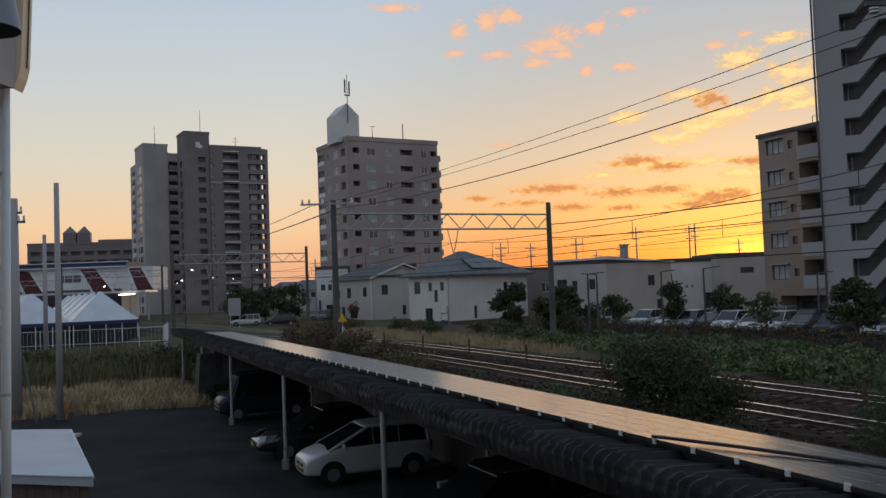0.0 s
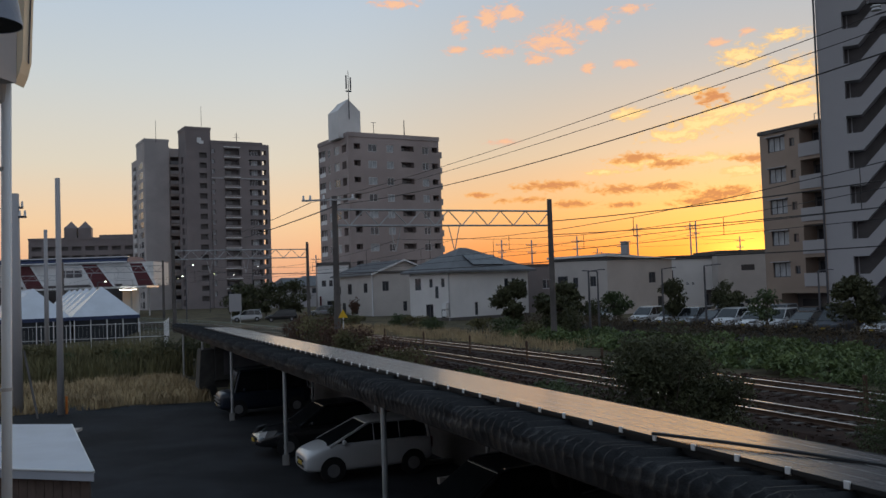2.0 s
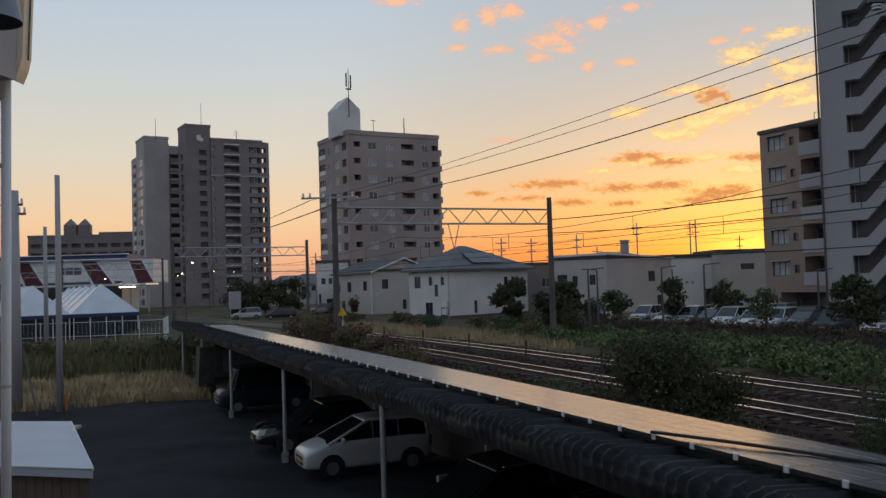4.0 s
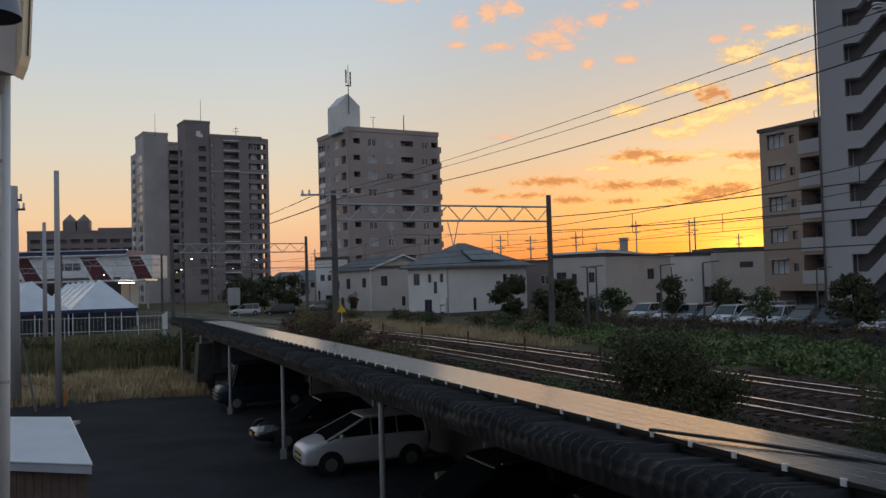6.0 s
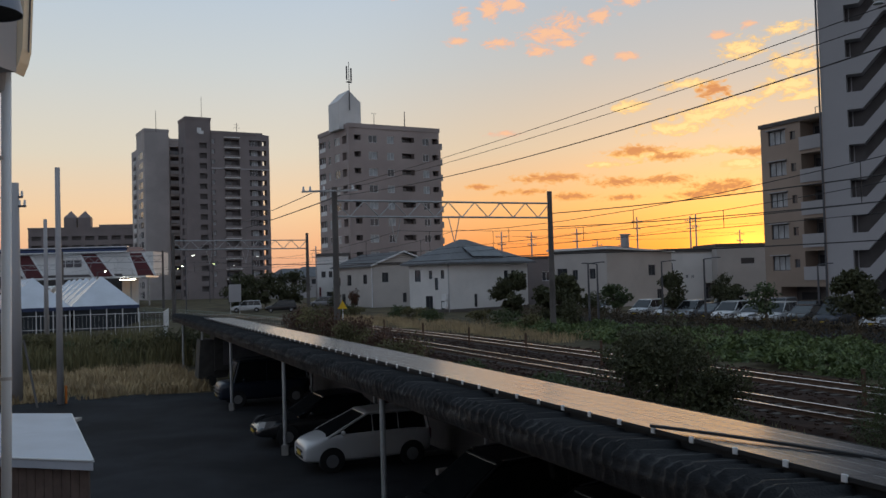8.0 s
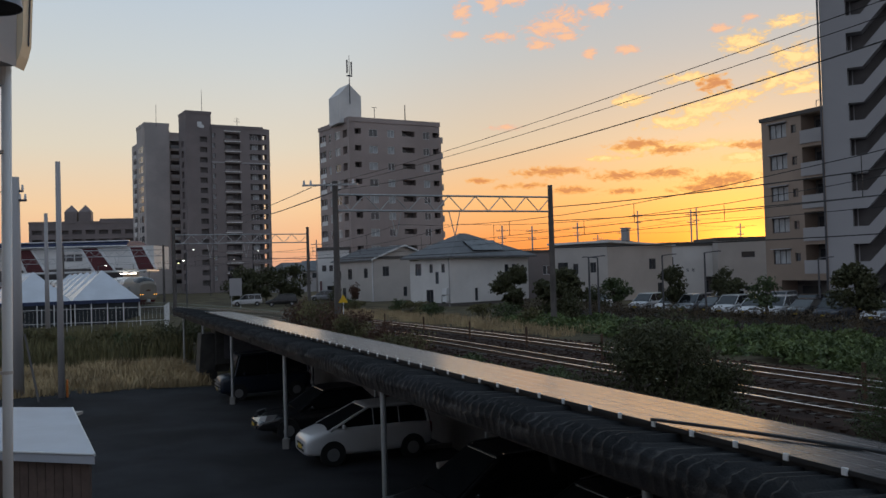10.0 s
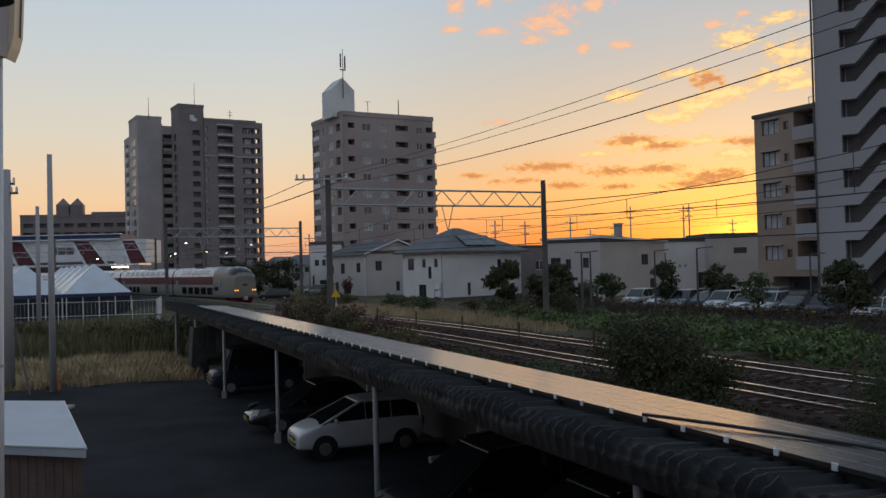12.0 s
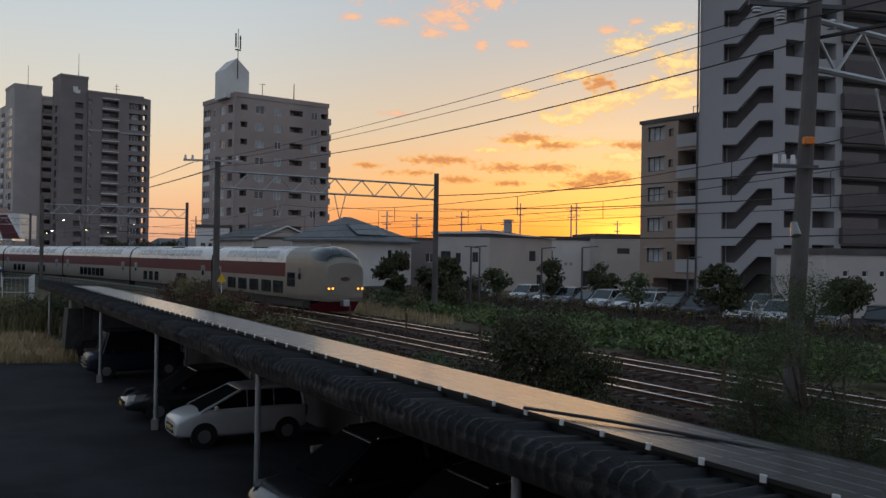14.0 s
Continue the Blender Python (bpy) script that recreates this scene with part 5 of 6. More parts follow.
def distant_houses():
    """Low houses that close the horizon."""
    g = random.Random(41)
    walls = ["pale_wall", "cream_wall", "tan_wall", "dark_wall"]
    kinds = []
    for w in walls:
        L, D, H = g.uniform(9, 13), g.uniform(7, 9), g.uniform(5, 6)
        body = Shape().box(-L / 2, L / 2, -D / 2, D / 2, 0, H).data("wall", w)
        ro = Shape().hull([Vector(p) for p in ((-L / 2 - .5, -D / 2 - .5, H), (L / 2 + .5, -D / 2 - .5, H), (L / 2 + .5, D / 2 + .5, H), (-L / 2 - .5, D / 2 + .5, H))],
                          [Vector(p) for p in ((-L / 2 + 1.5, -.1, H + 2.2), (L / 2 - 1.5, -.1, H + 2.2), (L / 2 - 1.5, .1, H + 2.2), (-L / 2 + 1.5, .1, H + 2.2))]).data("roof", "roof_tile")
        win = Shape().box(0, 1.4, -.06, .0, 0, 1.2).data("window", "window")
        t = thing("distant_house", Matrix.Translation((0, 0, 0)), "distant two-storey house with a grey roof", "house", "distant houses")
        part("wall", body, None, t)
        part("roof", ro, None, t)
        for x in (-L * .3, -L * .02, L * .25):
            part("window", win, None, t, at=Matrix.Translation((x, -D / 2, 3.4)))
        kinds.append(t)
    n = 0
    for a in range(-42, 62, 2):
        for ring_ in range(2):
            az = radians(a + g.uniform(-.8, .8))
            d = (g.uniform(215, 260), g.uniform(300, 420))[ring_]
            if ring_ == 0 and (a < -11 or 8 < a < 20 and g.random() < .3):
                d += 110
            m = Matrix.Translation((math.sin(az) * d, math.cos(az) * d, GZ)) @ yaw(g.choice((12, 30, 42, -20)))
            if n < 4:
                kinds[n].matrix_basis = m
            else:
                copy_thing(kinds[n % 4], m)
            n += 1


distant_houses()

# ---- train ----
HALF = [(1.38, .84), (1.44, 1.1), (1.45, 1.65), (1.45, 2.40), (1.44, 3.10), (1.38, 3.52), (1.14, 3.90), (.70, 4.15), (0.0, 4.25)]


def hull_point(v, y, length, nose, off=0.0, side=1):
    """A point of the coach's skin: v from the sill (0) to the ridge (8), y along the coach."""
    i = min(int(v), 7)
    f = v - i
    x = HALF[i][0] * (1 - f) + HALF[i + 1][0] * f
    z = HALF[i][1] * (1 - f) + HALF[i + 1][1] * f
    if nose:
        d = max(0.0, 1 - (length - y) / 3.0)
        x *= 1 - .15 * d ** 4
        if z > 2.3:
            z = 2.3 + (z - 2.3) * (1 - .52 * d ** 4.2)
        if z < 1.1:
            y -= .4 * d * (1.1 - z)
    g = Vector((HALF[i + 1][1] - HALF[i][1], 0, HALF[i][0] - HALF[i + 1][0])).normalized()
    return Vector((side * (x + g.x * off), y + (off * .7 if nose and length - y < .5 else 0), z + g.z * off))


def skin(v0, v1, y0, y1, length, nose=False, off=0.0, sides=(1, -1), nv=4, ny=10):
    sh = Shape()
    for side in sides:
        rows = [[hull_point(v0 + (v1 - v0) * j / nv, y0 + (y1 - y0) * i / ny, length, nose, off, side) for j in range(nv + 1)] for i in range(ny + 1)]
        sh.loft(rows, caps=False, closed=False)
    return sh


def windscreen(length):
    """Glass over the brow of the cab, cut off level at the sill and tapering back."""
    sh = Shape()
    n, m = 16, 12
    for side in (1, -1):
        rows = []
        for i in range(n + 1):
            y = length - 2.75 + 2.45 * i / n
            sill = 3.30 + .55 * (1 - i / n) ** 2
            v = 4.0
            while v < 7.9 and hull_point(v, y, length, True).z < sill:
                v += .02
            rows.append([hull_point(v + (8 - v) * j / m, y, length, True, .02, side) for j in range(m + 1)])
        sh.loft(rows, caps=False, closed=False)
    return sh


def pair(name, args, mat, parent, label=""):
    """The same piece on both flanks, each an object of its own."""
    for side in (1, -1):
        part(name, skin(*args[0], sides=(side,), **args[1]), mat, parent, label)


def coach(nose, kind):
    L = 20.9
    label = "cream and crimson leading coach with lit headlamps" if nose else "cream and crimson double-deck sleeping coach"
    t = thing("train_coach", pose(0, 0, 0), label, "train", "coaches of one train")
    cab = L - 6.0 if nose else L
    ny = 14
    # flanks carry their shade in the cream, the roof its sky brightness
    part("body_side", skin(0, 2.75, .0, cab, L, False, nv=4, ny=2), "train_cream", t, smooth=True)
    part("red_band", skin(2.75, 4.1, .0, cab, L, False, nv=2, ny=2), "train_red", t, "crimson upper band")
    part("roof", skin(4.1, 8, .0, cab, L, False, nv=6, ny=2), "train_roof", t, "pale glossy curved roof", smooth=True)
    ends = Shape()
    for y in ([0.0] if nose else [0.0, L]):
        ends.bm.faces.new([ends.bm.verts.new(hull_point(v, y, L, False, 0, s)) for s, vs in ((1, range(9)), (-1, range(7, -1, -1))) for v in vs])
    part("end_wall", ends, "train_under", t)
    # curved upper windows, the sky's reflection put into their pale colour
    k = 8 if not nose else 5
    y0 = 2.2 if not nose else 3.2
    for i in range(k):
        a = y0 + i * 2.05
        if a + 1.7 < cab:
            pair("upper_window", ((4.75, 6.0, a, a + 1.75, L, False, .015), {"nv": 3, "ny": 2}), "sky_window", t, "curved upper window paled by painted sky reflection")
    lows = {0: [-1.0, 1.35, 3.7, 6.05, 8.2], 1: [6.0, 7.3, 8.6, 9.9, 11.2, 12.5], 2: [4.0, 5.6, 7.2, 13.0, 14.2]}[kind]
    for y in lows:
        pair("lower_window", ((1.0, 2.35, y + 4.6 * nose, y + 1.1 + .7 * nose + 4.6 * nose, L, False, .012), {"nv": 2, "ny": 1}), "train_glass", t)
    for y in (1.2, L - 2.2) if not nose else (1.2,):
        pair("door", ((.3, 3.4, y, y + .9, L, False, .012), {"nv": 4, "ny": 1}), "train_cream", t)
        pair("door_window", ((2.3, 3.2, y + .2, y + .7, L, False, .024), {"nv": 2, "ny": 1}), "train_glass", t)
    part("underframe", Shape().box(-1.2, 1.2, .6, L - (2.6 if nose else .6), .30, .95), "train_under", t)
    for c in (3.4, L - 4.6 if nose else L - 3.4):
        b = part("bogie", Shape().box(-1.05, 1.05, c - 1.5, c + 1.5, .25, .6).bevel(.05, 1), "train_under", t)
        for y in (c - 1.05, c + 1.05):
            part("wheel", Shape().rod((-.62, y, .43), (-.5, y, .43), .43, n=16).rod((.5, y, .43), (.62, y, .43), .43, n=16), "dark_steel", b)
    part("gangway", Shape().box(-.6, .6, -.35, .0, .7, 3.0), "black", t)
    if kind == 2 or nose:
        part("roof_unit", Shape().box(-.7, .7, 9.5 - 3 * nose, 12.5 - 3 * nose, 3.9, 4.22).bevel(.06, 2), "train_under", t)
    if kind == 1:
        pg = Shape()
        for a in (-.5, .5):
            pg.rod((a, 18.0, 4.05), (a, 19.0, 4.9), .03, n=5).rod((a, 19.0, 4.9), (a, 17.9, 5.2), .03, n=5)
        pg.rod((-.8, 17.9, 5.22), (.8, 17.9, 5.22), .04, n=5).box(-.8, .8, 17.2, 19.4, 3.95, 4.1)
        part("pantograph", pg, "dark_steel", t)
    if nose:
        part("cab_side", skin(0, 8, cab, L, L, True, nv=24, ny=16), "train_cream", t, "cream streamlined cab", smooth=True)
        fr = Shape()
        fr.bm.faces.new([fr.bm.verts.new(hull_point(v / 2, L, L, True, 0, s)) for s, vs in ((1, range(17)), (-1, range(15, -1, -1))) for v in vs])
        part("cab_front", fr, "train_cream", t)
        part("windscreen", windscreen(L), "train_glass", t, "wide curved dark windscreen", smooth=True)
        pair("cab_window", ((1.9, 3.15, L - 5.65, L - 4.35, L, True, .012), {"nv": 2, "ny": 2}), "train_glass", t)
        pair("cab_door", ((.6, 3.6, L - 4.0, L - 3.3, L, True, .008), {"nv": 6, "ny": 2}), "train_cream", t)
        pair("door_window", ((2.6, 3.6, L - 3.8, L - 3.45, L, True, .02), {"nv": 2, "ny": 2}), "train_glass", t)
        for sx in (-1, 1):
            part("lamp_shell", Shape().box(sx * 1.0 - .34, sx * 1.0 + .30, L - .12, L + .05, 1.50, 1.78).bevel(.05, 2), "mirror", t)
            for o in (-.14, .14):
                part("headlight", Shape().rod((sx * 1.0 + o, L + .03, 1.64), (sx * 1.0 + o, L + .09, 1.64), .07, n=12), "headlight", t, "lit amber headlamp")
            part("marker_light", Shape().rod((sx * .45, L - 1.15, 4.02), (sx * .45, L - .95, 3.98), .07, n=10), "mirror", t)
        part("emblem", Shape().hull([Vector((.32 * math.cos(a), L + .005, 2.22 + .13 * math.sin(a))) for a in [i * math.tau / 14 for i in range(14)]], [Vector((.32 * math.cos(a), L + .03, 2.22 + .13 * math.sin(a))) for a in [i * math.tau / 14 for i in range(14)]]), "leaf_red", t, "brown oval emblem")
        part("skirt", Shape().hull([Vector(p) for p in ((-1.2, L - 2.4, .2), (1.2, L - 2.4, .2), (.85, L - .45, .2), (-.85, L - .45, .2))], [Vector(p) for p in ((-1.3, L - 2.4, .55), (1.3, L - 2.4, .55), (1.08, L - .12, .95), (-1.08, L - .12, .95))]), "train_red", t, "crimson front skirt")
        part("coupler", Shape().box(-.22, .22, L - .4, L + .25, .55, .95).bevel(.04, 1), "steel", t)
    return t


def track_arc(s0, dist):
    """The s that lies dist metres of track farther away than s0."""
    s, left = s0, dist
    while left > 1e-6:
        step = min(1.0, left)
        slope = max(0.0, min(s, 150.0) - CURVE_START) / CURVE_R
        s += step / math.sqrt(1 + slope * slope)
        left -= step
    return s


# seconds, the leading nose's s along the far track
TRAIN = ((0, 300.0), (5, 225.0), (8, 169.5), (9, 153.5), (10, 136.0), (10.5, 127.4), (11, 118.8), (11.5, 108.9), (12, 98.8), (12.5, 87.3), (13, 75.3), (13.5, 63.2), (14, 51.2))
COACHES = [coach(i == 0, (0, 2, 1, 2, 1, 2)[i]) for i in range(6)]


def coach_pose(i, s_nose):
    front = track_arc(s_nose, i * 21.35)
    rear = track_arc(front, 20.9)
    f, r = on_line(front, FAR_TRACK, RAIL_TOP), on_line(rear, FAR_TRACK, RAIL_TOP)
    d = f - r
    return pose(r.x, r.y, r.z, 0, 0, math.degrees(math.atan2(-d.x, d.y)))


# ---- near things by the camera: downpipe, eave and lamp ----


def near_eave():
    pipe = thing("downpipe", Matrix.Identity(4), "white plastic downpipe below the eave", "downpipe")
    part("pipe", Shape().rod((-2.70, 5.5, 2.6), (-2.66, 5.5, 6.15), .030, n=16), "white_metal", pipe, smooth=True)
    for z in (3.1, 4.25, 5.6):
        part("bracket", Shape().rod((-2.685, 5.5, z), (-2.685, 5.5, z + .02), .036, n=16).box(-2.9, -2.68, 5.49, 5.51, z, z + .015), "cream_wall", pipe)
    part("socket", Shape().rod((-2.68, 5.5, 6.02), (-2.68, 5.5, 6.16), .037, .045, n=16), "cream_wall", pipe)
    e = thing("eave", Matrix.Identity(4), "beige boxed eave with a metal gutter edge", "eave")
    part("soffit_box", Shape().hull([Vector(p) for p in ((-2.56, 5.42, 6.12), (-4.0, 5.42, 6.12), (-4.0, 5.2, 6.12), (-2.60, 5.2, 6.12))], [Vector(p) for p in ((-2.53, 5.42, 7.2), (-4.0, 5.42, 7.2), (-4.0, 5.2, 7.2), (-2.57, 5.2, 7.2))]), "grey_wall", e)
    part("fascia", Shape().hull([Vector(p) for p in ((-2.575, 5.43, 6.12), (-2.545, 5.43, 6.19), (-2.525, 5.43, 6.27), (-2.48, 5.43, 7.2), (-2.535, 5.43, 7.2))], [Vector(p) for p in ((-2.575, 5.55, 6.12), (-2.545, 5.55, 6.19), (-2.525, 5.55, 6.27), (-2.48, 5.55, 7.2), (-2.535, 5.55, 7.2))]), "fascia", e, "cream fascia board with sunset light in its colour")
    part("drip_edge", Shape().rod((-2.52, 5.5, 6.26), (-2.475, 5.5, 7.2), .005, n=6), "dark_steel", e)
    lamp = thing("wall_lamp", Matrix.Translation((-1.517, 3.0, 5.735)), "dark blue metal wall lamp shade", "lamp")
    rings = [[Vector((r * math.cos(a), r * math.sin(a), z)) for a in [i * math.tau / 28 for i in range(28)]] for r, z in ((.115, 0), (.112, .02), (.09, .14), (.06, .3), (.055, .5))]
    part("shade", Shape().loft(rings, caps=False), "lamp_shade", lamp, smooth=True)
    part("arm", Shape().rod((0, 0, .48), (0, 0, .62), .02, n=8).rod((0, 0, .6), (-1.46, .3, .6), .018, n=8), "dark_steel", lamp)
    inner = [[Vector((r * math.cos(a), r * math.sin(a), z)) for a in [i * math.tau / 28 for i in range(28)]] for r, z in ((.112, .002), (.10, .03), (.08, .05))]
    part("shade_inside", Shape().loft(inner, caps=True), "black", lamp)


near_eave()


def shed():
    t = thing("garden_shed", Matrix.Identity(4), "red-brown timber shed with a pale sheet-metal roof", "shed")
    a, b, c, d = Vector((-9.6, 18.9, 0)), Vector((-7.72, 18.55, 0)), Vector((-5.3, 13.5, 0)), Vector((-7.6, 14.2, 0))
    inset = .12
    mid = (a + b + c + d) / 4
    w = [p.lerp(mid, inset / 2) for p in (a, b, c, d)]
    z = 2.05
    part("wall", Shape().hull([Vector((p.x, p.y, 0)) for p in w], [Vector((p.x, p.y, z)) for p in w]), "timber", t)
    for i, (p, q) in enumerate(((w[2], w[3]), (w[1], w[2]))):
        n = int((q - p).length / .16)
        out = Vector((q.y - p.y, p.x - q.x, 0)).normalized() * (.02)
        for j in range(n):
            u, v = p.lerp(q, j / n), p.lerp(q, (j + .93) / n)
            part("plank", Shape().hull([u + out, v + out, v - out, u - out], [x + Vector((0, 0, z)) for x in (u + out, v + out, v - out, u - out)]), "timber", t)
    part("roof", Shape().hull([Vector((p.x, p.y, z + .02)) for p in (a, b, c, d)], [Vector((p.x, p.y, z + (.18))) for p in (a, b, c, d)]), "white_sheet", t, "pale blue-white sheet roof")
    part("roof_edge", Shape().rod(Vector((d.x, d.y, z + .16)), Vector((c.x, c.y, z + .165)), .02, n=8).rod(Vector((c.x, c.y, z + .16)), Vector((b.x, b.y, z + .165)), .02, n=8), "white_metal", t)
    solid("timber_board", Shape().box(0, 2.6, 0, .9, 2.24, 2.3, Matrix.Translation((-10.55, 18.75, -.32)) @ yaw(2)), "tan_wall", "pale wooden board leaning behind the shed roof", "board")


shed()


def utility_pole(x, y, z, r, label, arms=(), steps=False):
    t = thing("utility_pole", Matrix.Translation((x, y, 0)), label, "utility pole", "utility poles")
    part("shaft", Shape().rod((0, 0, 0), (0, 0, z), r, r * .72, 14), "pale_wall", t, smooth=True)
    for h, w, ang in arms:
        a = part("cross_arm", Shape().box(-w, w, -.05, .05, h, h + .09, yaw(ang)), "dark_steel", t)
        for u in (-w * .9, -w * .45, w * .45, w * .9):
            part("insulator", Shape().rod(yaw(ang) @ Vector((u, 0, h + .09)), yaw(ang) @ Vector((u, 0, h + .32)), .06, .04, 8), "white_metal", a)
    return t


utility_pole(-16.0, 37.4, 9.85, .14, "slender grey concrete utility pole in dry grass", [])
utility_pole(-33.6, 76.0, 10.7, .2, "grey concrete utility pole by the fence")
t = utility_pole(-18.2, 38.2, 9.35, .26, "thick dark concrete utility pole with a clamp", [(8.3, .5, 0), (8.7, .35, 10)])
part("orange_guard", Shape().rod((2.35, -.6, 0), (2.35, -.6, .75), .05, n=8), "orange", t)
for x, y, z in ((34.78, 160, 14.7), (41.5, 150, 14.0), (43.0, 152, 14.4), (9.9, 150, 12.2), (14.9, 150, 12.0), (22.5, 150, 12.4), (58.0, 175, 12.6), (29.3, 170, 11.0), (37.8, 190, 12.8), (-14.2, 190, 12.0), (-24, 170, 11.5)):
    utility_pole(x, y, z, .16, "distant concrete utility pole with cross arms", [(z - .9, 1.0, 15), (z - 2.2, .7, 15)])

# masts' own arms and feeders
t = thing("feeder_arm", Matrix.Identity(4), "steel feeder arm with insulators on a catenary mast", "feeder arm", "feeder arms")
part("arm", Shape().box(-8.2, -4.9, 52.7, 52.85, 10.05, 10.15), "steel", t)
for x in (-8.1, -7.7, -6.9, -5.2):
    part("insulator", Shape().rod((x, 52.78, 10.15), (x, 52.78, 10.4), .08, .05, 8), "white_metal", t)
t = thing("feeder_arm", Matrix.Identity(4), "steel feeder arm with white disc insulators", "feeder arm", "feeder arms")
part("arm", Shape().box(8.0, 10.4, 16.35, 16.45, 9.75, 9.83), "dark_steel", t)
for x, z in ((8.35, 9.76), (8.86, 9.63), (9.95, 9.5)):
    for k in range(3):
        part("insulator", Shape().rod((x, 16.8, z - .02 + k * .07), (x, 16.8, z + .02 + k * .07), .10, .06, 12), "white_metal", t)
part("junction_box", Shape().box(9.0, 9.2, 16.05, 16.2, 7.05, 7.2).bevel(.02, 1), "orange", t)
part("low_arm", Shape().box(8.4, 9.3, 16.1, 16.18, 6.6, 6.66), "dark_steel", t)
for x in (8.45, 8.62, 8.8):
    part("insulator", Shape().rod((x, 16.15, 6.68), (x, 16.15, 6.85), .05, .04, 8), "white_metal", t)
part("floodlight", Shape().rod((8.75, 16.0, 5.55), (8.75, 15.9, 5.3), .06, .1, 10), "mirror", t)
for (a, b, sag, r) in (((-7.7, 53, 10.0), (8.35, 16.8, 9.66), .3, .010), ((-6.9, 53, 10.0), (8.86, 16.8, 9.52), .3, .010), ((-5.98, 53, 9.85), (9.44, 16.5, 9.2), .5, .017),
                       ((-5.98, 53, 9.85), (-22, 100, 10.95), .1, .04), ((-7.7, 53, 10.0), (-23, 100, 11.4), .1, .025), ((8.35, 16.8, 9.66), (17, -6, 10), .3, .018), ((8.86, 16.8, 9.52), (17.5, -6, 9.8), .3, .018), ((9.44, 16.5, 9.2), (18, -6, 9.2), .3, .04),
                       ((-30, 110, 7.6), (7.2, 60, 6.2), .5, .03), ((7.2, 60, 6.2), (46, 40, 7.4), .5, .035), ((-18.2, 38.2, 8.8), (-60, 60, 9), .4, .02),
                       ((9.9, 150, 11.5), (34.8, 160, 13.6), .8, .02), ((34.8, 160, 13.6), (60, 172, 12), .8, .02), ((9.9, 150, 10.2), (41.5, 150, 12.4), .8, .02), ((41.5, 150, 12.4), (80, 140, 15), .9, .02),
                       ((14.9, 150, 11.3), (58, 175, 11.8), .8, .02), ((7.2, 60, 8.9), (30, 12, 9.4), .6, .03), ((7.2, 60, 8.0), (30, 12, 8.1), .6, .025)):
    cable("wire", a, b, sag, r, "black overhead wire strung between poles")
# cable lying across the panels
cable("roof_cable", sq(8.25, 5.66, 3.14), sq(5.4, 6.9, 3.03), -.02, .02, "black cable lying across the solar panels")


def street_lamp(x, y, h, lit, ang=20, base=GZ):
    t = thing("street_lamp", Matrix.Translation((x, y, base)) @ yaw(ang), "slim street lamp with a lit head" if lit else "slim dark street lamp, not lit", "street lamp", "street lamps")
    part("post", Shape().rod((0, 0, 0), (0, 0, h), .09, .06, 8).rod((0, 0, h), (1.0, 0, h + .1), .04, n=6), "dark_steel", t)
    part("head", Shape().box(.90, 1.15, -.06, .06, h + .05, h + .12).bevel(.02, 1), "lamp_cool" if lit == 1 else "lamp_green" if lit == 2 else "dark_steel", t)


for x, y, h, lit, ang in ((10.0, 62, 4.7, 0, 0), (11.3, 66, 4.7, 0, 180), (18.0, 62, 4.8, 0, 0), (17.5, 72, 4.8, 0, 0), (27.5, 66, 4.2, 0, 0), (-31.84, 150, 8.3, 1, 40), (-47.5, 200, 8.0, 1, 40), (-35.5, 119, 6.4, 1, 40), (-34.1, 119, 7.8, 1, 40), (-45.8, 119, 6.0, 1, 40), (-52, 200, 8.4, 2, 40), (-60, 200, 7.6, 2, 40)):
    street_lamp(x, y, h, lit, ang)

# ---- cars ----


def ring(y, w, zb, zt, r=.08, top=1.0):
    wt = w * top
    return [Vector(p) for p in ((-w + r, y, zb), (w - r, y, zb), (w, y, zb + r), (w, y, (zb + zt) / 2), (wt, y, zt - r), (wt - r, y, zt), (-wt + r, y, zt), (-wt, y, zt - r), (-w, y, (zb + zt) / 2), (-w, y, zb + r))]


CAR_KINDS = {
    # length, width, height, belt, body stations (fraction, width, bottom, top), cabin (bottom rear, bottom front, roof rear, roof front)
    "hatch": (3.36, 1.47, 1.44, .93, ((0, .84, .36, .90), (.015, .95, .28, .97), (.3, 1.0, .22, .99), (.68, 1.0, .22, .98), (.80, 1.0, .22, .95), (.90, .98, .24, .86), (.97, .93, .25, .76), (.995, .86, .28, .68), (1.0, .82, .32, .62)), (.01, .85, .04, .52)),
    "van": (3.6, 1.55, 1.80, 1.0, ((0, .90, .40, .95), (.02, .97, .28, 1.0), (.5, 1.0, .22, 1.0), (.80, 1.0, .22, 1.0), (.86, .99, .24, 1.0), (.97, .96, .26, .96), (1.0, .88, .32, .80)), (.01, .86, .03, .79)),
    "sedan": (4.4, 1.70, 1.42, .88, ((0, .80, .45, .82), (.03, .95, .30, .90), (.22, 1.0, .22, .92), (.5, 1.0, .22, .90), (.72, 1.0, .22, .86), (.92, .94, .26, .72), (.985, .84, .30, .60), (1.0, .72, .36, .52)), (.14, .74, .28, .54)),
    "wagon": (4.3, 1.70, 1.62, .95, ((0, .85, .42, .90), (.02, .97, .28, .96), (.5, 1.0, .22, .96), (.75, 1.0, .22, .94), (.82, .99, .24, .90), (.95, .93, .26, .76), (1.0, .78, .34, .56)), (.01, .78, .06, .56)),
}


def rounded(ob, n):
    m = ob.modifiers.new("rounding", "SUBSURF")
    m.levels = m.render_levels = n


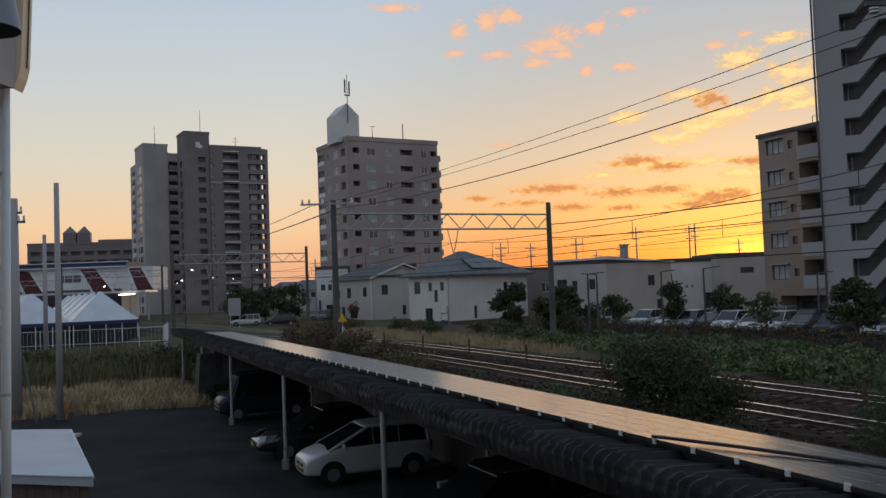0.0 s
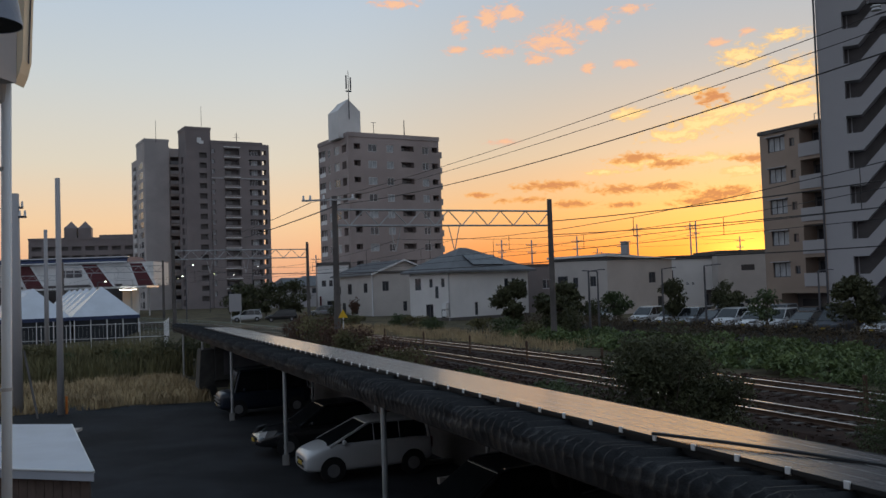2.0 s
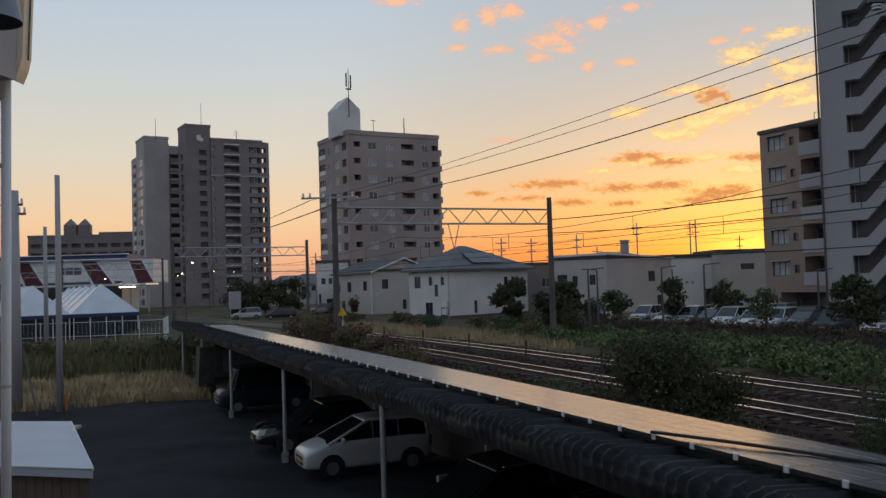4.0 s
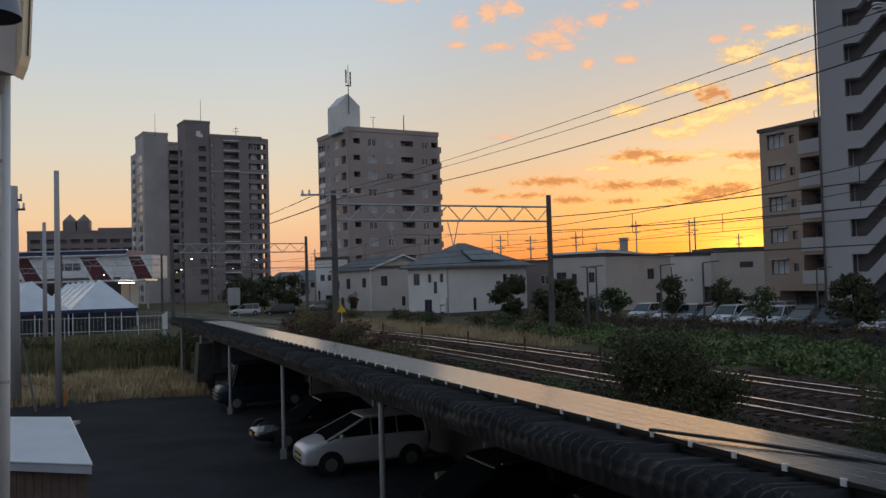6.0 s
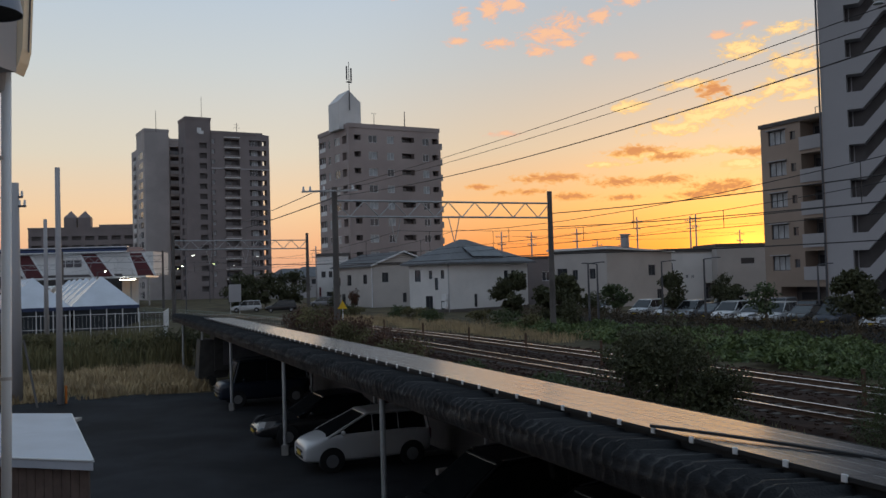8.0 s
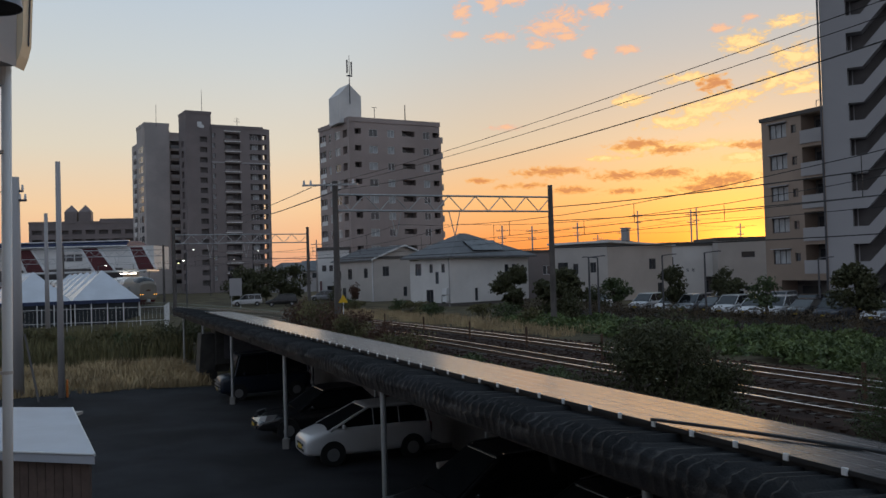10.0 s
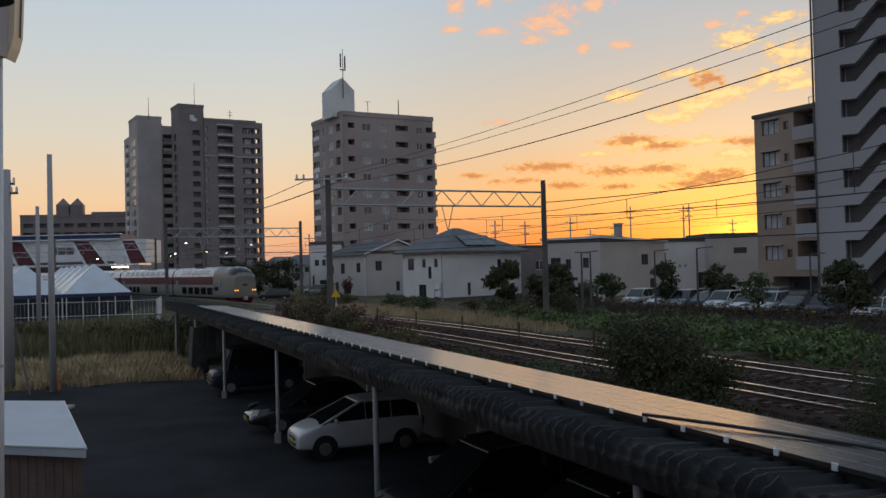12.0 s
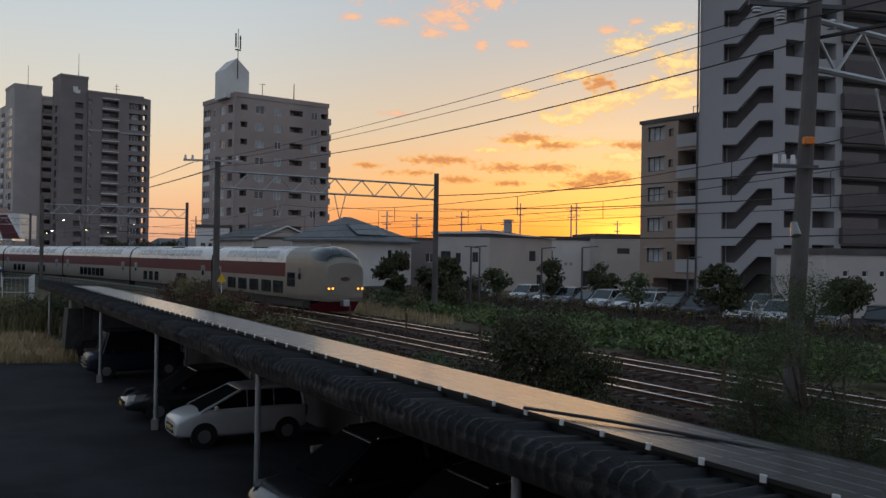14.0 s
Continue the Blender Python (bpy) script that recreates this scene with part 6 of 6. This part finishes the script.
def car(kind, paint, m, label, group="", rails=False):
    L, W, H, belt, st, cab = CAR_KINDS[kind]
    t = thing("car", m, label, "car", group)
    h = W / 2
    y = lambda f: (f - .5) * L
    body = part("body", Shape().loft([ring(y(f), h * w, b, tp) for f, w, b, tp in st]), paint, t, smooth=True)
    rounded(body, 1 if kind == "van" else 2)
    b0, b1, r0, r1 = cab
    ins, top = .94, .80
    low = [Vector(p) for p in ((-h * ins, y(b0), belt - .03), (h * ins, y(b0), belt - .03), (h * ins, y(b1), belt - .06), (-h * ins, y(b1), belt - .06))]
    hi = [Vector(p) for p in ((-h * top, y(r0), H - .06), (h * top, y(r0), H - .06), (h * top, y(r1), H - .05), (-h * top, y(r1), H - .05))]
    part("greenhouse", Shape().hull(low, hi).bevel(.06, 2), "car_glass", t)
    mid = (r0 + r1) / 2
    part("roof", Shape().loft([ring(y(r0) - .03, h * top * .95, H - .09, H - .05, .02), ring(y(r0) + .1, h * (top + .02), H - .09, H - .01, .03), ring(y(mid), h * (top + .03), H - .09, H, .03), ring(y(r1) - .1, h * (top + .02), H - .09, H - .02, .03), ring(y(r1) + .03, h * top * .95, H - .09, H - .05, .02)]), paint, t)
    for s in (-1, 1):
        def on(a, b, k):
            p = low[a].lerp(hi[a], k)
            q = low[b].lerp(hi[b], k)
            return p, q
        ia, ib = (0, 3) if s < 0 else (1, 2)
        for f in (0.0, .30, .56, 1.0):
            ff = .03 + .94 * f
            fh = ff if f in (0, 1) else min(1, max(0, (low[ia].lerp(low[ib], ff).y - hi[ia].y) / (hi[ib].y - hi[ia].y)))
            p0, p1 = low[ia].lerp(low[ib], ff) - Vector((s * .012, 0, 0)), hi[ia].lerp(hi[ib], fh) - Vector((s * .018, 0, 0))
            part("pillar", Shape().rod(p0, p1, .036 if f in (0, 1) else .02, n=6), paint, t)
        for f in (.17, .80):
            wy = y(f)
            r = .29 if kind != "van" else .30
            w = part("wheel", Shape().rod((s * (h - .17), wy, r), (s * (h + .012), wy, r), r, n=20), "black", t)
            part("rim", Shape().rod((s * (h - .02), wy, r), (s * (h + .02), wy, r), r * .62, r * .55, n=14), "rim", w)
            part("wheel_arch", Shape().rod((s * (h - .2), wy, r + .03), (s * (h + .004), wy, r + .02), r + .035, n=24), "black", t)
        part("mirror", Shape().box(s * (h + .02) - .07, s * (h + .02) + .07, y(b1) - .50, y(b1) - .41, belt - .02, belt + .09).bevel(.025, 1), paint, t)
        part("headlight", Shape().hull([Vector((s * h * .52, y(.985), .56)), Vector((s * h * .86, y(.955), .58)), Vector((s * h * .93, y(.90), .62)), Vector((s * h * .55, y(.965), .60))], [Vector((s * h * .52, y(.965), .72)), Vector((s * h * .86, y(.935), .76)), Vector((s * h * .93, y(.87), .78)), Vector((s * h * .55, y(.94), .74))]), "headlamp_glass", t)
        part("tail_light", Shape().box(s * h * .72 - .07, s * h * .72 + .07, y(0) - .015, y(.03), .62, .88), "red", t)
        part("door_handle", Shape().box(s * h - .012 * s, s * (h + .02), y(.46), y(.46) + .15, belt - .12, belt - .08), paint, t)
    if kind == "van":
        for k in range(3):
            part("grille_bar", Shape().box(-h * .8, h * .8, y(1.0) - .05, y(1.0) + .02, .46 + k * .13, .50 + k * .13), "rim", t, "bright chrome grille bar")
    # added bright bars stand in for glossy highlights along the roof edges
    if rails:
        for s in (-1, 1):
            part("roof_rail", Shape().tube([(s * h * .80, y(r0 + .02), H - .02), (s * h * .82, y((r0 + r1) / 2), H + .025), (s * h * .80, y(r1 - .02), H - .02)], .02, 6), "chrome", t, "bright bar along the roof edge, standing for its highlight")
    part("grille", Shape().box(-h * .45, h * .45, y(1.0) - .06, y(1.0) + .012, .50, .56), "black", t)
    part("lower_grille", Shape().box(-h * .5, h * .5, y(1.0) - .1, y(1.0) + .008, .36, .43), "black", t)
    part("plate", Shape().box(-.17, .17, y(1.0), y(1.0) + .02, .42, .52), "plate", t, "plain unmarked plate")
    return t


def parked(kind, paint, s, q, label, turn=0.0, z=0.012, group="cars under the car port", rails=False):
    """Nose towards the yard, tail to the railway."""
    return car(kind, paint, Matrix.Translation(sq(s, q, z)) @ yaw(LINE_YAW + 90 + turn), label, group, rails)


parked("hatch", "paint_white", 22.75, 6.70, "small white hatchback parked under the car port", 0)
parked("sedan", "paint_black", 26.9, 6.75, "low black saloon parked beside the white hatchback")
parked("van", "paint_navy", 36.2, 6.55, "tall dark blue minicar parked under the car port", rails=True)
parked("wagon", "paint_black", 14.85, 6.85, "glossy black estate car under the near roof", rails=True)
parked("sedan", "paint_black", 12.0, 7.4, "black saloon deep in the shade of the car port", rails=True)


def flatbed():
    t = thing("light_truck", Matrix.Translation(sq(43.8, 6.6, .012)) @ yaw(LINE_YAW + 90), "small dark box truck at the end of the lot", "truck")
    part("cargo_box", Shape().box(-.8, .8, -1.7, 1.0, .75, 2.35).bevel(.03, 1), "train_under", t)
    part("cab", Shape().hull([Vector(p) for p in ((-.75, 1.02, .4), (.75, 1.02, .4), (.72, 1.75, .4), (-.72, 1.75, .4))], [Vector(p) for p in ((-.72, 1.02, 2.2), (.72, 1.02, 2.2), (.70, 1.62, 2.2), (-.70, 1.62, 2.2))]), "train_under", t)
    part("chassis", Shape().box(-.6, .6, -1.7, 1.6, .4, .74), "train_under", t)
    for x in (-.68, .68):
        for y in (-1.1, 1.2):
            part("wheel", Shape().rod((x - .08, y, .28), (x + .08, y, .28), .28, n=16), "black", t)
        part("door_panel", Shape().box(x * 1.18 - .02, x * 1.18 + .02, -1.2, .6, 1.0, 2.1), "dark_steel", t)


flatbed()
# concrete wheel stops and a pale kerb behind the cars
for s in (20.2, 22.9, 17.4, 26.9, 30.0):
    tagged(part("wheel_stop", Shape().box(-.55, .55, -.07, .07, .012, .13).bevel(.02, 1), "concrete", at=Matrix.Translation(sq(s, 8.75)) @ yaw(LINE_YAW)), "grey concrete wheel stop", "wheel stop", "wheel stops")
solid("timber_beam", Shape().box(-.6, .6, -.07, .07, .012, .16, Matrix.Translation(sq(20.6, 8.5)) @ yaw(LINE_YAW + 6)), "tan_wall", "pale timber beam lying behind the parked cars", "beam")

COLOURS = ["paint_white", "paint_silver", "paint_black", "paint_white", "paint_silver", "paint_navy", "paint_white", "paint_silver"]
far_rnd = random.Random(3)
made = {}
FAR_ROW = [(73.9, 46), (67.0, 46), (63.7, 46.2), (60.6, 46), (58.1, 46), (55.8, 46), (53.4, 46.2), (50.9, 46), (48.3, 46), (45.6, 46), (41.9, 46), (38.9, 46), (35.2, 46), (31.9, 46), (28.9, 46), (65.0, 53), (61.5, 53), (58.4, 53), (55.2, 53), (52.4, 53), (49.4, 53), (46.2, 53)]
for i, (s, q) in enumerate(FAR_ROW):
    kind = ("hatch", "wagon", "sedan", "wagon")[i % 4]
    paint = COLOURS[(i * 3 + i // 4) % 8]
    m = Matrix.Translation(sq(s, q, .82)) @ yaw(LINE_YAW + 90 + far_rnd.uniform(-2, 2) + 25)
    key = (kind, paint)
    name = {"paint_white": "white", "paint_silver": "silver", "paint_black": "black", "paint_navy": "dark blue"}[paint]
    if key in made:
        copy_thing(made[key], m)
    else:
        made[key] = car(kind, paint, m, name + {"hatch": " hatchback", "wagon": " estate car", "sedan": " saloon"}[kind] + " parked behind the hedge", "cars behind the hedge")
for x, y, p in ((-27.5, 125, "paint_white"), (-22.0, 121, "paint_black"), (-19, 140, "paint_silver"), (-17.5, 144, "paint_white")):
    copy_thing(made[("wagon" if ("wagon", p) in made else "hatch" if ("hatch", p) in made else "sedan", p)], Matrix.Translation((x, y, GZ + .01)) @ yaw(100))

# ---- plants ----


def leaf_mesh(name, spots, size, mat, seed, flat=.5):
    """Many small folded leaves at the given spots: (centre, radii, count)."""
    g = np.random.default_rng(seed)
    pts = []
    for c, r, n in spots:
        d = g.normal(size=(n, 3))
        d /= np.linalg.norm(d, axis=1)[:, None]
        rad = g.random(n) ** .38
        lump = 1 + .28 * np.sin(d[:, 0] * 5 + c[0] * 3) * np.cos(d[:, 2] * 6 + c[1] * 2)
        pts.append(np.array(c) + d * (rad * lump)[:, None] * np.array(r))
    p = np.concatenate(pts)
    n = len(p)
    u = g.normal(size=(n, 3)); u /= np.linalg.norm(u, axis=1)[:, None]
    w = g.normal(size=(n, 3)); w[:, 2] *= flat
    w -= u * (w * u).sum(1)[:, None]; w /= np.linalg.norm(w, axis=1)[:, None]
    s = (size * g.uniform(.6, 1.4, n))[:, None]
    up = np.cross(u, w) * s * .22
    v = np.stack([p - u * s, p + w * s * .5 + up, p + u * s, p - w * s * .5 + up], 1).reshape(-1, 3)
    f = np.arange(n * 4).reshape(-1, 4)
    me = bpy.data.meshes.new(name)
    me.from_pydata(v.tolist(), [], np.concatenate([f[:, [0, 1, 2]], f[:, [0, 2, 3]]]).tolist())
    me.materials.append(MAT[mat])
    return me


def blade_mesh(name, spots, mat, seed, h0, h1, lean=.35, width=.02):
    """Blades of grass: spots is an array of (x, y, z)."""
    g = np.random.default_rng(seed)
    p = np.asarray(spots)
    n = len(p)
    a = g.uniform(0, 2 * np.pi, n)
    h = g.uniform(h0, h1, n)
    side = np.stack([np.cos(a), np.sin(a), np.zeros(n)], 1) * width
    bend = np.stack([np.cos(a + 1.3), np.sin(a + 1.3), np.zeros(n)], 1) * (lean * h * g.uniform(.2, 1, n))[:, None]
    top = p + bend + np.stack([np.zeros(n), np.zeros(n), h], 1)
    mid = p + bend * .35 + np.stack([np.zeros(n), np.zeros(n), h * .55], 1)
    v = np.stack([p - side, p + side, mid + side * .7, mid - side * .7, top], 1).reshape(-1, 3)
    f = np.arange(n)[:, None] * 5
    faces = (f + np.array([0, 1, 2, 3])).tolist() + (f + np.array([3, 2, 4])).tolist()
    me = bpy.data.meshes.new(name)
    me.from_pydata(v.tolist(), [], faces)
    me.materials.append(MAT[mat])
    return me


def scatter(s0, s1, q0, q1, n, seed, clump=True, zfun=None):
    g = np.random.default_rng(seed)
    s, q = g.uniform(s0, s1, n), g.uniform(q0, q1, n)
    if clump:
        k = np.sin(s * 1.3 + q * .7) + np.sin(q * 2.1 - s * .6) + g.normal(0, .8, n)
        keep = k > -.4
        s, q = s[keep], q[keep]
    out = []
    for a, b in zip(s, q):
        p = on_line(a, b, ground_z(b) if zfun is None else zfun(a, b))
        out.append((p.x, p.y, p.z))
    return np.array(out)


def shrub(name, x, y, z, w, h, mat, label, n=1500, size=.11, seed=1, category="shrub", group=""):
    t = thing(name, Matrix.Translation((x, y, z)), label, category, group)
    g = random.Random(seed)
    spots = []
    for i in range(9):
        a = g.uniform(0, math.tau)
        r = g.uniform(.1, .62)
        zz = g.uniform(.22, .82)
        rr = g.uniform(.26, .46) * (1.15 - .5 * abs(zz - .45))
        spots.append(((math.cos(a) * r * w / 2, math.sin(a) * r * w / 2, zz * h), (rr * w * .62, rr * w * .62, rr * h * .62), n // 9))
    part("foliage", leaf_mesh("foliage", spots, size, mat, seed), None, t)
    st = Shape()
    for i in range(6):
        a = g.uniform(0, math.tau)
        st.rod((math.cos(a) * .06, math.sin(a) * .06, 0), (math.cos(a) * w * .25, math.sin(a) * w * .25, h * g.uniform(.5, .8)), .03, .01, 5)
    part("woody_base", st, "bark", t)
    return t


def tree(x, y, z, w, h, mat, label, n=2600, size=.16, seed=1, bare=.28):
    t = thing("tree", Matrix.Translation((x, y, z)), label, "tree", "trees beside the railway")
    g = random.Random(seed)
    tr = Shape().rod((0, 0, 0), (.04, .02, h * .55), .05 * h ** .6, .03 * h ** .5, 9)
    spots = []
    for i in range(13):
        a, k = g.uniform(0, math.tau), g.uniform(.0, 1.0)
        zz = bare * h + (1 - bare) * h * (.10 + .80 * k)
        reach = w / 2 * (.75 * math.sin(math.pi * (.12 + .80 * k)) + .05) * g.uniform(.5, 1)
        c = (math.cos(a) * reach, math.sin(a) * reach, zz)
        tr.rod((0.02, 0.01, zz * .62), c, .035, .012, 5)
        rr = g.uniform(.17, .27)
        spots.append((c, (rr * w, rr * w, rr * h * .62), n // 13))
    part("trunk", tr, "bark", t)
    part("crown", leaf_mesh("crown", spots, size, mat, seed), None, t)
    return t


# parking-side trees and garden shrubs
tree(5.7, 75, GZ, 3.4, 4.1, "leaf_dark", "dark clipped pine in a house garden", 7000, .12, 11, .15)
tree(9.3, 72.5, GZ, 4.2, 4.0, "leaf_dark", "broad dark garden tree", 8000, .14, 12, .1)
shrub("garden_shrub", 12.3, 74, GZ, 3.0, 2.6, "leaf_dark", "dark garden shrub beside the lot", 1600, .12, 13)
tree(14.7, 78, GZ, 2.9, 3.2, "leaf", "young tree at the edge of a car park", 1500, .14, 14)
tree(18.99, 75, GZ, 2.8, 3.7, "leaf_dark", "young tree at the edge of a car park", 2400, .14, 15)
tree(22.58, 72, GZ, 2.7, 3.7, "leaf_dark", "young tree at the edge of a car park", 2400, .14, 16)
tree(22.9, 50, GZ, 3.0, 3.6, "leaf_dark", "round dark tree beside parked cars", 4200, .12, 17)
tree(28.0, 45, GZ, 3.4, 3.4, "leaf_dark", "round dark tree beside parked cars", 4000, .12, 18)
tree(21.8, 61, GZ, 2.6, 3.0, "leaf", "thin young tree beside parked cars", 900, .12, 19)
# shrubs by the track
shrub("large_bush", 5.2, 21.6, .45, 5.3, 3.05, "leaf_dark", "large dark evergreen bush between car port and tracks", 22000, .05, 21, "bush")
shrub("large_bush", 6.1, 21.3, .5, 2.4, 2.0, "leaf_dark", "large dark evergreen bush between car port and tracks", 7000, .05, 22, "bush")
for i in range(9):
    s, q = 35 + i * 2.6, 12.2 + (i * 37 % 10) * .12
    p = on_line(s, q)
    shrub("russet_bush", p.x, p.y, .6, 2.9, 1.75 + .19 * i - (.2 if i % 3 else 0), "leaf_red" if i % 3 else "weeds", "tangled russet bush beside the track", 2400, .065, 30 + i, "bush", "russet bushes")
for i in range(7):
    s, q = 22 + i * 2.0, 13.2 + (i * 53 % 10) * .15
    p = on_line(s, q)
    shrub("weed_clump", p.x, p.y, .75, 1.6, .75 + .1 * (i % 3), "leaf", "low green weed clump beside the track", 420, .08, 50 + i, "weeds", "weed clumps")
tree(8.0, 14.3, .55, 2.7, 4.0, "leaf", "loose feathery green tree before a catenary mast", 34000, .018, 61, .05)
tree(8.95, 14.6, .55, 2.2, 2.9, "leaf", "loose feathery green sapling beside a catenary mast", 15000, .018, 62, .02)
tree(7.3, 14.5, .55, 1.8, 2.5, "leaf", "loose feathery green sapling beside a catenary mast", 12000, .018, 63, .02)
for i in range(8):
    p = on_line(58 + i * 5.5, 30 + (i % 3))
    shrub("track_shrub", p.x, p.y, GZ, 3.0, 1.3 + .25 * (i % 2), "leaf" if i % 2 else "weeds", "green shrub along the far side of the tracks", 900, .1, 70 + i, "shrub", "trackside shrubs")
for i in range(5):
    p = sq(59.5 + i * 2.0, 5.2 + i * 1.3)
    shrub("dark_shrub", p.x, p.y, .0, 2.8, 2.3 + .25 * (i % 2), "leaf_dark", "dark shrub behind the end of the car port", 1600, .09, 140 + i, "shrub", "dark shrubs")
shrub("track_shrub", 8.7, 60.5, GZ, 2.0, 2.6, "leaf_dark", "dark shrub at the foot of a catenary mast", 1300, .09, 81)
shrub("red_shrub", -12.6, 126.0, GZ, 2.0, 2.6, "leaf_red", "dark red garden shrub before a cream house", 900, .13, 82)
shrub("garden_shrub", -15.8, 129.0, GZ, 2.2, 3.4, "leaf_dark", "dark conical garden shrub before a cream house", 900, .13, 83)
for i in range(5):
    tree(-31.5 + i * 2.3, 138 - i * 1.2, GZ, 4.6, 5.6 - .3 * (i % 2), "leaf_dark", "dark evergreen tree near the crossing", 1800, .2, 90 + i, .08)

# hedge and creeper bank across the tracks
g = np.random.default_rng(5)
spots = []
for i in range(170):
    s = -10 + i * .5
    p = sq(s, 36.4 + .15 * math.sin(s * 2))
    spots.append(((p.x, p.y, GZ + .72), (.55, .55, .72), 200))
tagged(part("hedge", leaf_mesh("hedge", spots, .065, "leaf_red_dark", 6), None), "long dark clipped hedge along a car park", "hedge", kind="stuff")
spots = []
for i in range(900):
    s, q = g.uniform(-6, 62), g.uniform(25.2, 33.8)
    if q < 25.6 + 3.5 * max(0, (s - 28) / 30):
        continue
    k = .45 + .55 * math.sin(s * .9 + q * .5) * math.sin(q * .8 - s * .23) + .25 * (q - 26.5) / 10
    p = sq(s, q)
    spots.append(((p.x, p.y, GZ + max(.1, k) * .55), (.8, .8, .34), 75))
tagged(part("creeper_bank", leaf_mesh("creeper_bank", spots, .13, "leaf_bright", 8, .9), None), "bank overgrown with broad-leaved green creeper", "creeper", kind="stuff")
tagged(part("verge_grass", blade_mesh("verge_grass", scatter(46, 95, 25.0, 31.5, 13000, 9), "dry_grass", 10, .15, .6, .5, .02), None), "dry pale grass along the far track", "grass", kind="stuff")
tagged(part("verge_weeds", blade_mesh("verge_weeds", scatter(-5, 60, 9.6, 15.6, 12000, 12), "weeds", 13, .1, .4, .5, .02), None), "low olive weeds between car port and ballast", "weeds", kind="stuff")
# rough ground at the end of the lot: straw near, green weeds behind
tagged(part("dry_grass", blade_mesh("dry_grass", scatter(41.5, 54, -17, 5.2, 48000, 14), "dry_grass", 15, .12, .6, .9, .02), None), "tall dry straw-coloured grass at the lot's end", "grass", kind="stuff")
tagged(part("tall_weeds", blade_mesh("tall_weeds", scatter(54, 78, -16, 6.5, 26000, 16), "weeds", 17, .5, 1.7, .45, .035), None), "tall green-brown weeds before a white fence", "weeds", kind="stuff")
for i in range(12):
    p = sq(55 + (i * 29 % 15), -8 + i * 1.15)
    shrub("rough_weed", p.x, p.y, 0, 2.4, 1.5 + .2 * (i % 3), "weeds" if i % 3 else "leaf", "rough weed clump on waste ground", 700, .1, 110 + i, "weeds", "rough weed clumps")
# ballast stones on the bed
sg = np.random.default_rng(20)
sm = Shape()
for i in range(5000):
    s, q = sg.uniform(2, 60), sg.uniform(15.9, 24.2)
    p = on_line(s, q, .93)
    r = sg.uniform(.03, .07)
    sm.box(-r, r, -r * .8, r * .8, -r * .4, r * .6, Matrix.Translation(p) @ Matrix.Rotation(sg.uniform(0, 6), 4, "Z") @ Matrix.Rotation(sg.uniform(-.6, .6), 4, "X"))
tagged(part("ballast_stones", sm, "ballast"), "loose rusty ballast stones between the rails", "ballast", kind="stuff")

# ---- fences and small things ----
fe = thing("trackside_fence", Matrix.Identity(4), "low green-grey steel fence beside the curve", "fence")
pm = Shape().rod((0, 0, 0), (0, 0, 1.5), .035, n=5).data("post", "fence_green")
n = 96
for i in range(n):
    part("post", pm, None, fe, at=Matrix.Translation(on_line(58 + i * .6, 14.2, .75)))
for z in (1.0, 2.2):
    part("rail", Shape().tube([on_line(58 + i * .6, 14.2, z) for i in range(0, n, 3)], .03), "fence_green", fe)
# leaning stay beside the thick pole
solid("pole_stay", Shape().rod((-16.5, 36.4, 0), (-17.5, 37.4, 2.7), .05, n=8), "dark_concrete", "grey steel stay leaning against the pole", "stay")
sg_ = thing("warning_sign", Matrix.Translation((-5.95, 52.7, 0)), "yellow triangular warning sign on a mast", "sign")
part("plate", Shape().hull([Vector((-.28, -.03, 3.15)), Vector((.28, -.03, 3.15)), Vector((0, -.03, 3.65))], [Vector((-.28, 0, 3.15)), Vector((.28, 0, 3.15)), Vector((0, 0, 3.65))]), "yellow", sg_)
part("stand", Shape().rod((0, .02, .7), (0, .02, 3.2), .03, n=6), "white_metal", sg_)
bd = thing("notice_board", Matrix.Translation((-27.4, 118, GZ)), "pale grey notice board on two posts", "sign")
part("panel", Shape().box(-.8, .8, -.04, .04, 1.6, 3.9), "pale_wall", bd)
for x in (-.6, .6):
    part("post", Shape().rod((x, .05, 0), (x, .05, 1.7), .05, n=6), "steel", bd)


def motions():
    for i, c in enumerate(COACHES):
        walk(c, [(t, coach_pose(i, s)) for t, s in TRAIN])


motions()
